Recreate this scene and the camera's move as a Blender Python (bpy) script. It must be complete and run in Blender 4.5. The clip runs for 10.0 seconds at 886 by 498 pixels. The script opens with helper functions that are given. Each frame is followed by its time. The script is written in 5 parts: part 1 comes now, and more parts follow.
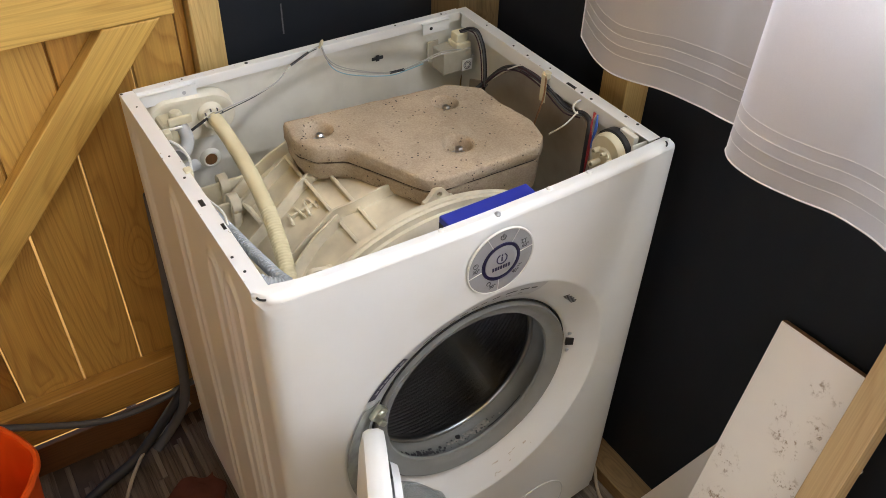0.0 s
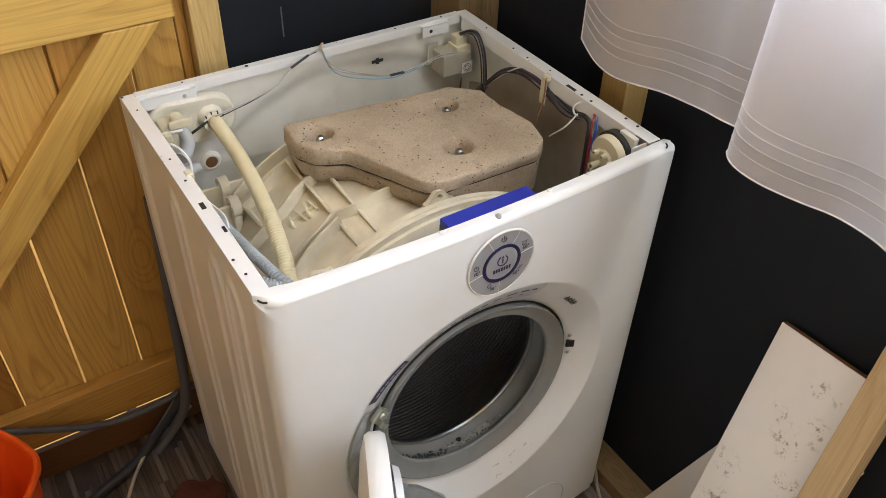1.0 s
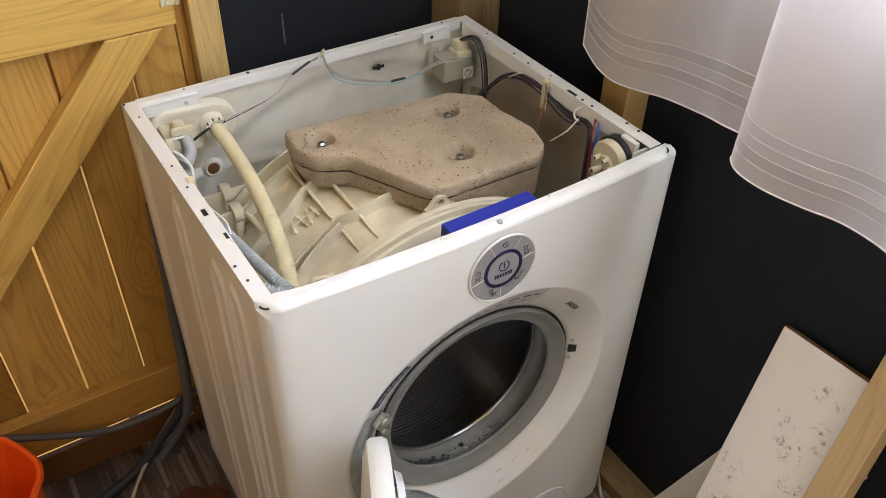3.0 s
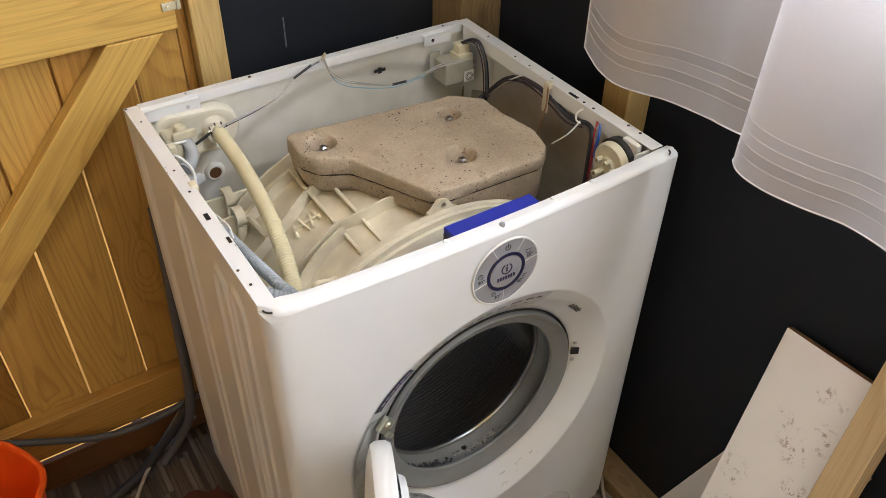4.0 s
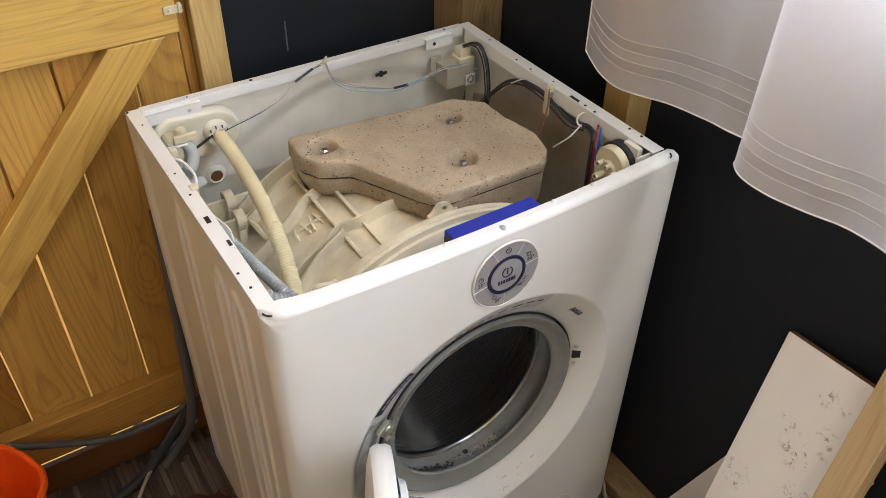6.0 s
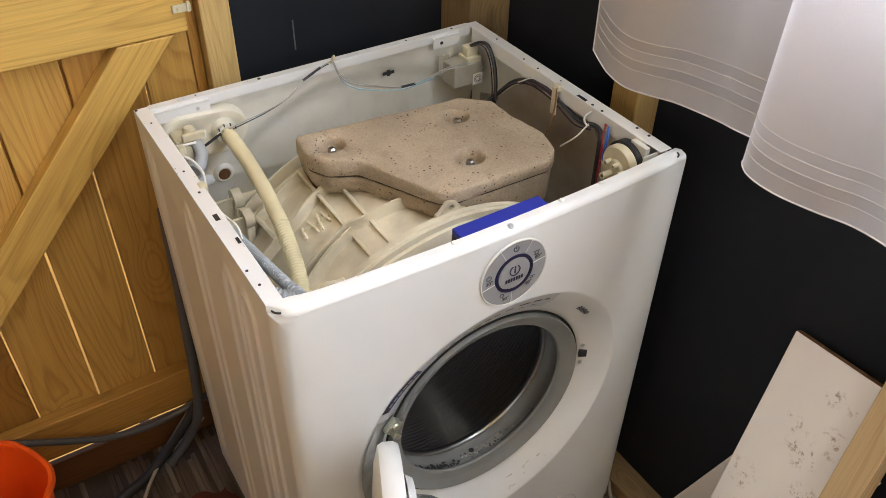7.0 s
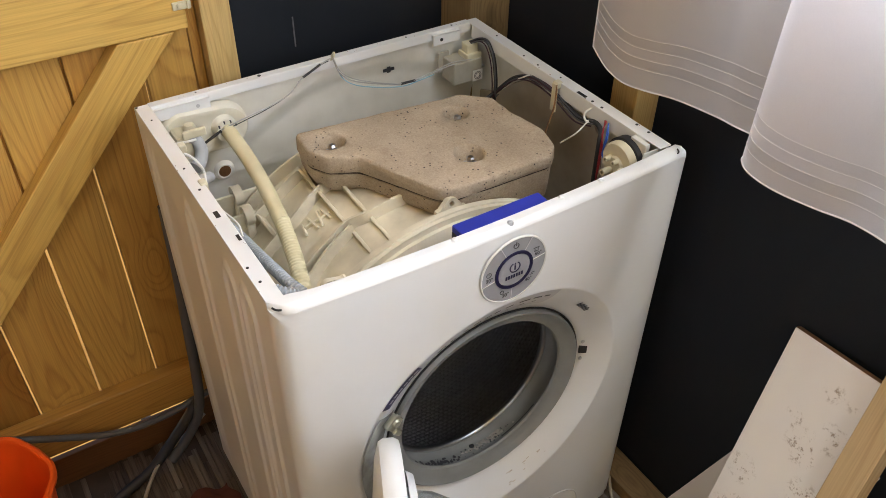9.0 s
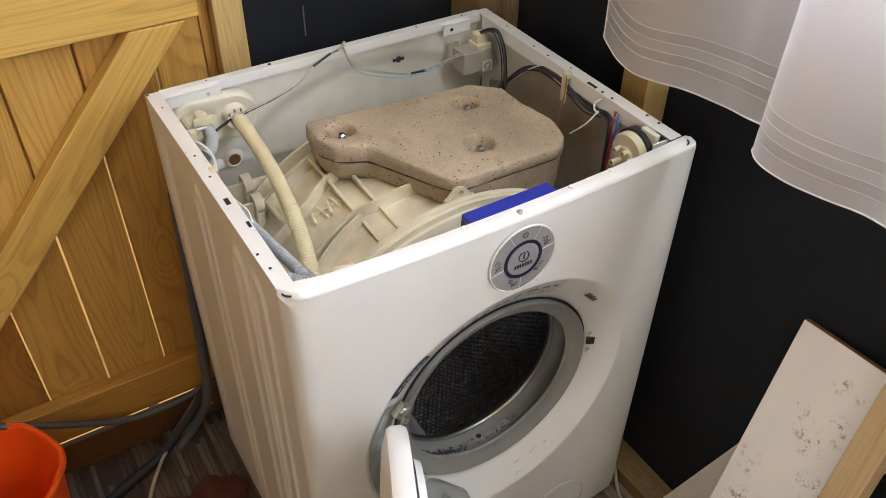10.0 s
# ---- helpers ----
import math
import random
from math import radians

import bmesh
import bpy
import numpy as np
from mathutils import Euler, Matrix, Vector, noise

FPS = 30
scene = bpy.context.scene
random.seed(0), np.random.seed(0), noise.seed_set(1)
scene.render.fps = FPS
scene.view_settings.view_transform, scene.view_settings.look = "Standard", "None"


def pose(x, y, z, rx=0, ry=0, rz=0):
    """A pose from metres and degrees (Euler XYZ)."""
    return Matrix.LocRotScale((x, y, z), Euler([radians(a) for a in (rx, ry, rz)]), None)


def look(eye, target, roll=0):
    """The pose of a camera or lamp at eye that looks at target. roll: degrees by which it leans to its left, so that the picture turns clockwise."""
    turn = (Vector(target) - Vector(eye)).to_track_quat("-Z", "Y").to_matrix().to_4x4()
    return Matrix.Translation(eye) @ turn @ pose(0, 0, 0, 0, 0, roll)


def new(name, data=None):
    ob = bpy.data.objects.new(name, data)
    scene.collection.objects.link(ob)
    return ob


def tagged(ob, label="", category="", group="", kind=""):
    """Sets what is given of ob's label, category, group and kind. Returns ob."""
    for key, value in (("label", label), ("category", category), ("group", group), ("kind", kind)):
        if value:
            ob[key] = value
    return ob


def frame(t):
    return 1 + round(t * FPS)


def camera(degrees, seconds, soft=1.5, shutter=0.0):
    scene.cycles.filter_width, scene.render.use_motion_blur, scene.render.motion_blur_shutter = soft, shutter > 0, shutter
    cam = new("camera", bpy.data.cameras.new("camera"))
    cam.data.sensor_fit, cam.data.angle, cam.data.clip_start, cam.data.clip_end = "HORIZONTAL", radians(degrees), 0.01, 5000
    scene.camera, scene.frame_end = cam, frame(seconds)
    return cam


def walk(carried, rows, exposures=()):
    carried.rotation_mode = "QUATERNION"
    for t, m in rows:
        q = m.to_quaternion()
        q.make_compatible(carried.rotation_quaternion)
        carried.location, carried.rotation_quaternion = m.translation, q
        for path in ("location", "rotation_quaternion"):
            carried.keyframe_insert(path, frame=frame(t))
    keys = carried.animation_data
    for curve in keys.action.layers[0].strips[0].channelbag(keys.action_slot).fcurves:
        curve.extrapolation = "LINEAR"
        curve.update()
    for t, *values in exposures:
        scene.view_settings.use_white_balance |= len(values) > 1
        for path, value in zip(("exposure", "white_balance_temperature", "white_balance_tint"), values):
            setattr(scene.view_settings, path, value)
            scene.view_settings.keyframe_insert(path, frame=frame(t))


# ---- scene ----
cam = camera(56.8, 10.0, soft=0.7, shutter=0.6)
PATH = [
    (0, (-0.18, -0.607, 1.428), (0.669, 0.653, 0.126), 2.0),
    (0.5, (-0.179, -0.607, 1.428), (0.671, 0.655, 0.129), 1.9),
    (1, (-0.182, -0.607, 1.428), (0.67, 0.655, 0.132), 1.9),
    (1.5, (-0.184, -0.606, 1.429), (0.668, 0.658, 0.134), 1.9),
    (2, (-0.182, -0.608, 1.431), (0.669, 0.659, 0.138), 1.7),
    (2.5, (-0.181, -0.608, 1.429), (0.67, 0.661, 0.139), 1.6),
    (4, (-0.183, -0.606, 1.43), (0.669, 0.67, 0.147), 1.2),
    (4.5, (-0.18, -0.606, 1.43), (0.672, 0.672, 0.149), 1.0),
    (5, (-0.179, -0.606, 1.432), (0.675, 0.674, 0.154), 1.0),
    (5.5, (-0.178, -0.607, 1.429), (0.674, 0.675, 0.153), 1.0),
    (7, (-0.186, -0.608, 1.428), (0.655, 0.683, 0.153), 1.0),
    (7.5, (-0.184, -0.608, 1.429), (0.655, 0.683, 0.153), 0.9),
    (8, (-0.186, -0.608, 1.43), (0.654, 0.682, 0.153), 1.0),
    (8.5, (-0.188, -0.608, 1.43), (0.653, 0.682, 0.153), 1.0),
    (9, (-0.186, -0.609, 1.43), (0.651, 0.678, 0.147), 0.9),
    (9.5, (-0.187, -0.61, 1.427), (0.642, 0.677, 0.139), 1.0),
    (10, (-0.192, -0.612, 1.426), (0.627, 0.675, 0.132), 1.0),
]
walk(cam, [(t, look(eye, target, roll)) for t, eye, target, roll in PATH])

# ---- world, sun, large lights, exposure ----
scene.view_settings.exposure = 0.0
world = bpy.data.worlds.new("sky")
scene.world = world
world.use_nodes = True
wn = world.node_tree
sky = wn.nodes.new("ShaderNodeTexSky")
sky.sky_type = "NISHITA"
sky.sun_disc = False
sky.sun_elevation = radians(40)
sky.sun_rotation = radians(-89)
wn.nodes["Background"].inputs["Strength"].default_value = 0.12
wn.links.new(sky.outputs["Color"], wn.nodes["Background"].inputs["Color"])

sun = new("sun", bpy.data.lights.new("sun", "SUN"))
sun.data.energy = 5.0
sun.data.angle = radians(0.5)
sun.data.color = (1.0, 0.93, 0.82)
sun.matrix_world = look((-3.0, 0.05, 2.6), (0, 0, 0))


def area_lamp(name, eye, target, w, h, watts, color):
    lamp = new(name, bpy.data.lights.new(name, "AREA"))
    lamp.data.shape = "RECTANGLE"
    lamp.data.size, lamp.data.size_y = w, h
    lamp.data.energy, lamp.data.color = watts, color
    lamp.matrix_world = look(eye, target)
    return lamp


# added fill lamps at unseen front, left and roof openings; curtained side window's daylight
area_lamp("added_front_light", (-0.85, -2.17, 1.55), (-0.6, 0, 1.0), 0.9, 0.9, 4.5, (0.87, 0.945, 1.0))
area_lamp("added_left_light", (-1.57, -0.75, 1.5), (0, -0.55, 1.0), 0.8, 0.8, 2.6, (0.88, 0.96, 1.0))
area_lamp("added_roof_light", (0.24, -0.12, 2.24), (0.24, -0.11, 0), 0.5, 0.5, 6.4, (0.89, 0.945, 1.0))
area_lamp("side_window_light", (0.70, -0.88, 1.63), (0, -0.88, 1.53), 1.6, 0.76, 68, (0.87, 0.935, 1.0))

# ---- materials ----


def material(name, rough=0.5, metal=0.0, color=(0.8, 0.8, 0.8)):
    m = bpy.data.materials.new(name)
    m.use_nodes = True
    b = m.node_tree.nodes["Principled BSDF"]
    b.inputs["Base Color"].default_value = (*color, 1)
    b.inputs["Roughness"].default_value = rough
    b.inputs["Metallic"].default_value = metal
    return m, m.node_tree, b


def node(nt, kind, **values):
    n = nt.nodes.new(kind)
    for k, v in values.items():
        n.inputs[k.replace("_", " ")].default_value = v
    return n


def ramp(nt, source, stops):
    r = nt.nodes.new("ShaderNodeValToRGB")
    e = r.color_ramp.elements
    while len(e) < len(stops):
        e.new(0.5)
    for el, (p, c) in zip(e, stops):
        el.position, el.color = p, (*c, 1)
    nt.links.new(source, r.inputs["Fac"])
    return r.outputs["Color"]


def blend(nt, fac, a, b, mode="MIX"):
    m = nt.nodes.new("ShaderNodeMix")
    m.data_type, m.blend_type = "RGBA", mode
    for sock, v in ((m.inputs["Factor"], fac), (m.inputs["A"], a), (m.inputs["B"], b)):
        if isinstance(v, (int, float)):
            sock.default_value = v
        elif isinstance(v, tuple):
            sock.default_value = (*v, 1)
        else:
            nt.links.new(v, sock)
    return m.outputs["Result"]


def coords(nt, scale=(1, 1, 1), vary=0.0):
    tc = nt.nodes.new("ShaderNodeTexCoord")
    mp = nt.nodes.new("ShaderNodeMapping")
    mp.inputs["Scale"].default_value = scale
    nt.links.new(tc.outputs["Object"], mp.inputs["Vector"])
    if vary:
        info = nt.nodes.new("ShaderNodeObjectInfo")
        mul = nt.nodes.new("ShaderNodeVectorMath")
        mul.operation = "SCALE"
        mul.inputs[0].default_value = (7.3, 3.1, 5.7)
        nt.links.new(info.outputs["Random"], mul.inputs["Scale"])
        nt.links.new(mul.outputs["Vector"], mp.inputs["Location"])
    return mp.outputs["Vector"]


def noise_fac(nt, vec, scale, detail=4.0, rough=0.55, distort=0.0):
    n = node(nt, "ShaderNodeTexNoise", Scale=scale, Detail=detail, Roughness=rough, Distortion=distort)
    nt.links.new(vec, n.inputs["Vector"])
    return n.outputs["Fac"]


def bump(nt, b, height, strength=0.2, distance=0.001):
    bm_node = node(nt, "ShaderNodeBump", Strength=strength, Distance=distance)
    nt.links.new(height, bm_node.inputs["Height"])
    nt.links.new(bm_node.outputs["Normal"], b.inputs["Normal"])


def wood(name, dark, light, knots=True, rough=0.45, rings=92.0):
    m, nt, b = material(name, rough)
    vec = coords(nt, (1, 1, 0.11), vary=1.0)
    warp = noise_fac(nt, vec, 9.0, 2.0)
    field = noise_fac(nt, vec, 6.5, 1.5, 0.45)
    if knots:
        eye = node(nt, "ShaderNodeTexVoronoi", Scale=7.0)
        nt.links.new(coords(nt, (1, 1, 0.55), vary=1.0), eye.inputs["Vector"])
        near = nt.nodes.new("ShaderNodeMapRange")
        near.interpolation_type = "SMOOTHSTEP"
        near.inputs["From Max"].default_value = 0.38
        near.inputs["To Min"].default_value, near.inputs["To Max"].default_value = 0.13, 0.0
        nt.links.new(eye.outputs["Distance"], near.inputs["Value"])
        plus = nt.nodes.new("ShaderNodeMath")
        nt.links.new(field, plus.inputs[0])
        nt.links.new(near.outputs["Result"], plus.inputs[1])
        field = plus.outputs["Value"]
    times = nt.nodes.new("ShaderNodeMath")
    times.operation = "MULTIPLY"
    times.inputs[1].default_value = rings * 0.5
    nt.links.new(field, times.inputs[0])
    fold = nt.nodes.new("ShaderNodeMath")
    fold.operation = "FRACT"
    nt.links.new(times.outputs["Value"], fold.inputs[0])
    fine = noise_fac(nt, coords(nt, (1, 1, 0.02), vary=1.0), 420.0, 2.0)
    base = ramp(nt, fold.outputs["Value"], [(0.0, light), (0.5, light), (0.86, tuple(0.6 * d + 0.4 * l for d, l in zip(dark, light))), (1.0, light)])
    base = blend(nt, 0.3, base, ramp(nt, warp, [(0.3, dark), (0.7, light)]))
    base = blend(nt, 0.2, base, ramp(nt, fine, [(0.35, tuple(c * 0.5 for c in dark)), (0.65, light)]))
    if knots:
        v = node(nt, "ShaderNodeTexVoronoi", Scale=7.0)
        nt.links.new(coords(nt, (1, 1, 0.55), vary=1.0), v.inputs["Vector"])
        spot = ramp(nt, v.outputs["Distance"], [(0.06, (1, 1, 1)), (0.16, (0, 0, 0))])
        base = blend(nt, spot, base, tuple(c * 0.28 for c in dark))
    info = nt.nodes.new("ShaderNodeObjectInfo")
    tone = ramp(nt, info.outputs["Random"], [(0.0, (0.72, 0.66, 0.58)), (1.0, (1.0, 1.0, 1.0))])
    base = blend(nt, 1.0, base, tone, "MULTIPLY")
    nt.links.new(base, b.inputs["Base Color"])
    bump(nt, b, fine, 0.18, 0.0006)
    return m


PINE = wood("varnished_pine", (0.48, 0.265, 0.052), (0.87, 0.6, 0.18))
# deeper boards; on the foot rail and stop strip it paints shade
DEEP_SHADED_PINE = wood("deep_and_shaded_pine", (0.25, 0.1, 0.018), (0.53, 0.29, 0.065))
BOARD = wood("honey_pine", (0.34, 0.15, 0.03), (0.73, 0.46, 0.125))
STUD = wood("raw_softwood", (0.45, 0.29, 0.095), (0.67, 0.49, 0.2), knots=False, rough=0.7)
RAW = wood("planed_softwood", (0.47, 0.32, 0.15), (0.68, 0.51, 0.29), knots=False, rough=0.7)
# aged tone of the sole plate; on the corner post it paints shade
AGED_SHADED = wood("aged_and_shaded_softwood", (0.18, 0.115, 0.05), (0.36, 0.25, 0.115), knots=True, rough=0.75)
BROWN = wood("brown_stained_wood", (0.13, 0.06, 0.02), (0.24, 0.115, 0.042), knots=False, rough=0.55)


def painted(name, color, rough, grime=0.08, scale=9.0, coat=0.0):
    m, nt, b = material(name, rough, 0, color)
    vec = coords(nt)
    big = noise_fac(nt, vec, scale, 5.0)
    small = noise_fac(nt, vec, scale * 14, 3.0)
    worn = tuple(c * (1 - grime) * k for c, k in zip(color, (1.0, 0.985, 0.95)))
    base = blend(nt, ramp(nt, big, [(0.4, (0, 0, 0)), (0.75, (1, 1, 1))]), color, worn)
    nt.links.new(base, b.inputs["Base Color"])
    rr = nt.nodes.new("ShaderNodeMapRange")
    rr.inputs["To Min"].default_value, rr.inputs["To Max"].default_value = rough * 0.8, rough * 1.3
    nt.links.new(big, rr.inputs["Value"])
    nt.links.new(rr.outputs["Result"], b.inputs["Roughness"])
    b.inputs["Coat Weight"].default_value = coat
    b.inputs["Coat Roughness"].default_value = 0.12
    bump(nt, b, small, 0.04, 0.0005)
    return m


ENAMEL = painted("white_enamel", (0.76, 0.77, 0.77), 0.3, 0.05, 6.0, 0.25)
INNER = painted("cream_inner_enamel", (0.74, 0.73, 0.67), 0.42, 0.2, 11.0)
TUB = painted("cream_tub_plastic", (0.78, 0.71, 0.55), 0.5, 0.34, 14.0)
IVORY = painted("ivory_plastic", (0.64, 0.59, 0.43), 0.42, 0.12, 30.0)
DAMP = painted("grey_brown_bitumen_felt", (0.36, 0.315, 0.255), 0.7, 0.25, 16.0)
IVORYPALE = painted("pale_cream_plastic", (0.74, 0.71, 0.60), 0.42, 0.12, 25.0)
HOSE = painted("beige_rubber", (0.72, 0.65, 0.42), 0.5, 0.12, 25.0)
GREYHOSE = painted("grey_corrugated_plastic", (0.31, 0.335, 0.355), 0.45, 0.15, 30.0)
ELBOW = painted("pale_grey_rubber", (0.43, 0.445, 0.46), 0.5, 0.15, 30.0)
GREYPIPE = painted("dark_grey_pipe_plastic", (0.1, 0.1, 0.105), 0.5, 0.2, 12.0)
SEAL = painted("grey_rubber", (0.255, 0.262, 0.257), 0.5, 0.15, 18.0)
BLACK = painted("black_plastic", (0.02, 0.02, 0.022), 0.5, 0.1, 20.0)
BLUE = painted("cobalt_blue_plastic", (0.03, 0.045, 0.4), 0.4, 0.1, 20.0)
NAVY = painted("navy_print", (0.012, 0.009, 0.055), 0.4, 0.1, 40.0)
SILVER = material("silver_plastic", 0.38, 0.6, (0.52, 0.53, 0.55))[0]
PLATEGREY = painted("grey_satin_plastic", (0.30, 0.305, 0.32), 0.34, 0.08, 20.0)
GREYWIRE = painted("grey_wire_sheath", (0.42, 0.42, 0.40), 0.4, 0.1, 40.0)
LIP = material("satin_steel", 0.3, 1.0, (0.42, 0.43, 0.45))[0]
PRINT = painted("dark_grey_print", (0.06, 0.06, 0.07), 0.5, 0.1, 40.0)
PALEPRINT = painted("silver_grey_print", (0.58, 0.58, 0.6), 0.45, 0.1, 40.0)
HINGE = painted("smoky_grey_plastic", (0.46, 0.48, 0.46), 0.2, 0.45, 40.0)
GREASE = material("greasy_metal", 0.3, 0.7, (0.45, 0.46, 0.38))[0]
LIFTER = painted("dark_grey_plastic", (0.3, 0.31, 0.31), 0.45, 0.15, 18.0)
CHALK = painted("faint_chalk", (0.14, 0.14, 0.15), 0.9, 0.5, 90.0)
LIME = painted("limescale", (0.44, 0.41, 0.38), 0.7, 0.3, 120.0)
STAIN = painted("pale_brown_stain", (0.58, 0.53, 0.47), 0.6, 0.3, 200.0)
ORANGE = painted("orange_plastic", (0.84, 0.105, 0.01), 0.38, 0.1, 8.0)
PALECABLE = painted("pale_grey_cable_sheath", (0.42, 0.37, 0.3), 0.5, 0.2, 30.0)
WHITEWIRE = painted("white_wire_sheath", (0.75, 0.74, 0.7), 0.45, 0.1, 40.0)
REDWIRE = painted("red_wire_sheath", (0.27, 0.02, 0.025), 0.45, 0.1, 40.0)
BLUEWIRE = painted("blue_wire_sheath", (0.03, 0.1, 0.4), 0.45, 0.1, 40.0)
TEALWIRE = painted("pale_blue_wire_sheath", (0.25, 0.45, 0.55), 0.45, 0.1, 40.0)
MAROON = painted("dark_maroon_tape", (0.05, 0.018, 0.03), 0.5, 0.1, 40.0)
MATBROWN = painted("reddish_brown_cloth", (0.1, 0.028, 0.015), 0.9, 0.3, 30.0)
STICKER = painted("paper_sticker", (0.7, 0.69, 0.66), 0.6, 0.1, 40.0)


def concrete():
    m, nt, b = material("cast_concrete", 0.85)
    vec = coords(nt)
    big = noise_fac(nt, vec, 12.0, 5.0)
    grain = noise_fac(nt, vec, 320.0, 4.0, 0.7)
    base = ramp(nt, big, [(0.3, (0.38, 0.295, 0.205)), (0.7, (0.57, 0.46, 0.335))])
    blot = noise_fac(nt, vec, 38.0, 5.0, 0.65, 0.6)
    base = blend(nt, ramp(nt, blot, [(0.52, (0, 0, 0)), (0.72, (0.55, 0.55, 0.55))]), base, (0.27, 0.18, 0.115))
    base = blend(nt, 0.35, base, ramp(nt, grain, [(0.3, (0.17, 0.13, 0.09)), (0.7, (0.6, 0.51, 0.38))]))
    pits = node(nt, "ShaderNodeTexVoronoi", Scale=150.0)
    nt.links.new(vec, pits.inputs["Vector"])
    mask = blend(nt, 1.0, ramp(nt, pits.outputs["Distance"], [(0.16, (1, 1, 1)), (0.26, (0, 0, 0))]),
                 ramp(nt, noise_fac(nt, vec, 40.0, 1.0), [(0.5, (0, 0, 0)), (0.62, (1, 1, 1))]), "MULTIPLY")
    base = blend(nt, mask, base, (0.07, 0.05, 0.04))
    nt.links.new(base, b.inputs["Base Color"])
    bump(nt, b, grain, 0.7, 0.0016)
    return m


CONCRETE = concrete()
SEAM_SHADE = painted("seam_crack_shade", (0.09, 0.068, 0.048), 0.9, 0.7, 90.0)
# grey-beige that also carries the shade on the filter box
SHADEDBOX = painted("shaded_beige_plastic", (0.4, 0.375, 0.31), 0.5, 0.2, 30.0)


def dark_sheet():
    m, nt, b = material("black_wall_membrane", 0.75)
    vec = coords(nt)
    big = noise_fac(nt, coords(nt, (1, 1, 0.35)), 4.0, 4.0)
    scuff = noise_fac(nt, coords(nt, (6, 6, 1)), 9.0, 6.0, 0.7)
    b.inputs["Specular IOR Level"].default_value = 0.25
    base = ramp(nt, big, [(0.3, (0.0095, 0.0125, 0.0185)), (0.75, (0.021, 0.0235, 0.028))])
    base = blend(nt, ramp(nt, scuff, [(0.66, (0, 0, 0)), (0.8, (0.35, 0.35, 0.35))]), base, (0.03, 0.03, 0.03))
    nt.links.new(base, b.inputs["Base Color"])
    bump(nt, b, big, 0.3, 0.01)
    return m


SHEET = dark_sheet()


def strip_floor():
    m, nt, b = material("striped_wood_laminate", 0.5)
    info = nt.nodes.new("ShaderNodeObjectInfo")
    tone = ramp(nt, info.outputs["Random"], [(0.0, (0.035, 0.022, 0.015)), (0.4, (0.1, 0.07, 0.05)), (0.75, (0.17, 0.13, 0.1)), (1.0, (0.3, 0.26, 0.22))])
    fine = noise_fac(nt, coords(nt, (1, 0.04, 1), vary=1.0), 300.0, 3.0)
    base = blend(nt, 0.5, tone, ramp(nt, fine, [(0.3, (0.02, 0.015, 0.01)), (0.7, (0.2, 0.16, 0.12))]))
    nt.links.new(base, b.inputs["Base Color"])
    bump(nt, b, fine, 0.2, 0.0005)
    return m


STRIP = strip_floor()
PLAINFLOOR = painted("dark_laminate", (0.07, 0.05, 0.036), 0.5, 0.3, 30.0)


def scuffed_board():
    m, nt, b = material("scuffed_white_laminate", 0.4)
    vec = coords(nt)
    stain = noise_fac(nt, vec, 5.0, 3.0)
    spots = noise_fac(nt, vec, 105.0, 5.0, 0.75)
    zone = None
    for x, z, r in ((-0.02, 0.622, 0.022), (-0.05, 0.565, 0.03), (-0.018, 0.53, 0.036), (0.012, 0.556, 0.022), (-0.047, 0.47, 0.03), (0.045, 0.44, 0.03), (0.068, 0.55, 0.014), (0.03, 0.37, 0.04), (-0.05, 0.62, 0.016)):
        gap = nt.nodes.new("ShaderNodeVectorMath")
        gap.operation = "DISTANCE"
        gap.inputs[1].default_value = (x, -0.006, z)
        nt.links.new(vec, gap.inputs[0])
        near = nt.nodes.new("ShaderNodeMapRange")
        near.inputs["From Max"].default_value = r
        near.inputs["To Min"].default_value, near.inputs["To Max"].default_value = 1.0, 0.0
        nt.links.new(gap.outputs["Value"], near.inputs["Value"])
        zone = near.outputs["Result"] if zone is None else blend(nt, 1.0, zone, near.outputs["Result"], "LIGHTEN")
    zone = ramp(nt, zone, [(0.0, (0, 0, 0)), (0.5, (1, 1, 1))])
    base = ramp(nt, stain, [(0.3, (0.79, 0.74, 0.69)), (0.7, (0.86, 0.82, 0.77))])
    mask = blend(nt, 1.0, zone, ramp(nt, spots, [(0.54, (0, 0, 0)), (0.64, (1, 1, 1))]), "MULTIPLY")
    base = blend(nt, mask, base, (0.3, 0.22, 0.15))
    nt.links.new(base, b.inputs["Base Color"])
    bump(nt, b, spots, 0.05, 0.0005)
    return m


LAMINATE = scuffed_board()


def drum_steel():
    m, nt, b = material("drum_steel", 0.4, 1.0, (0.24, 0.24, 0.25))
    vec = coords(nt, (1, 6, 1))
    f = noise_fac(nt, vec, 40.0, 3.0)
    nt.links.new(ramp(nt, f, [(0.3, (0.27, 0.27, 0.29)), (0.7, (0.41, 0.41, 0.435))]), b.inputs["Base Color"])
    return m


STEEL = drum_steel()


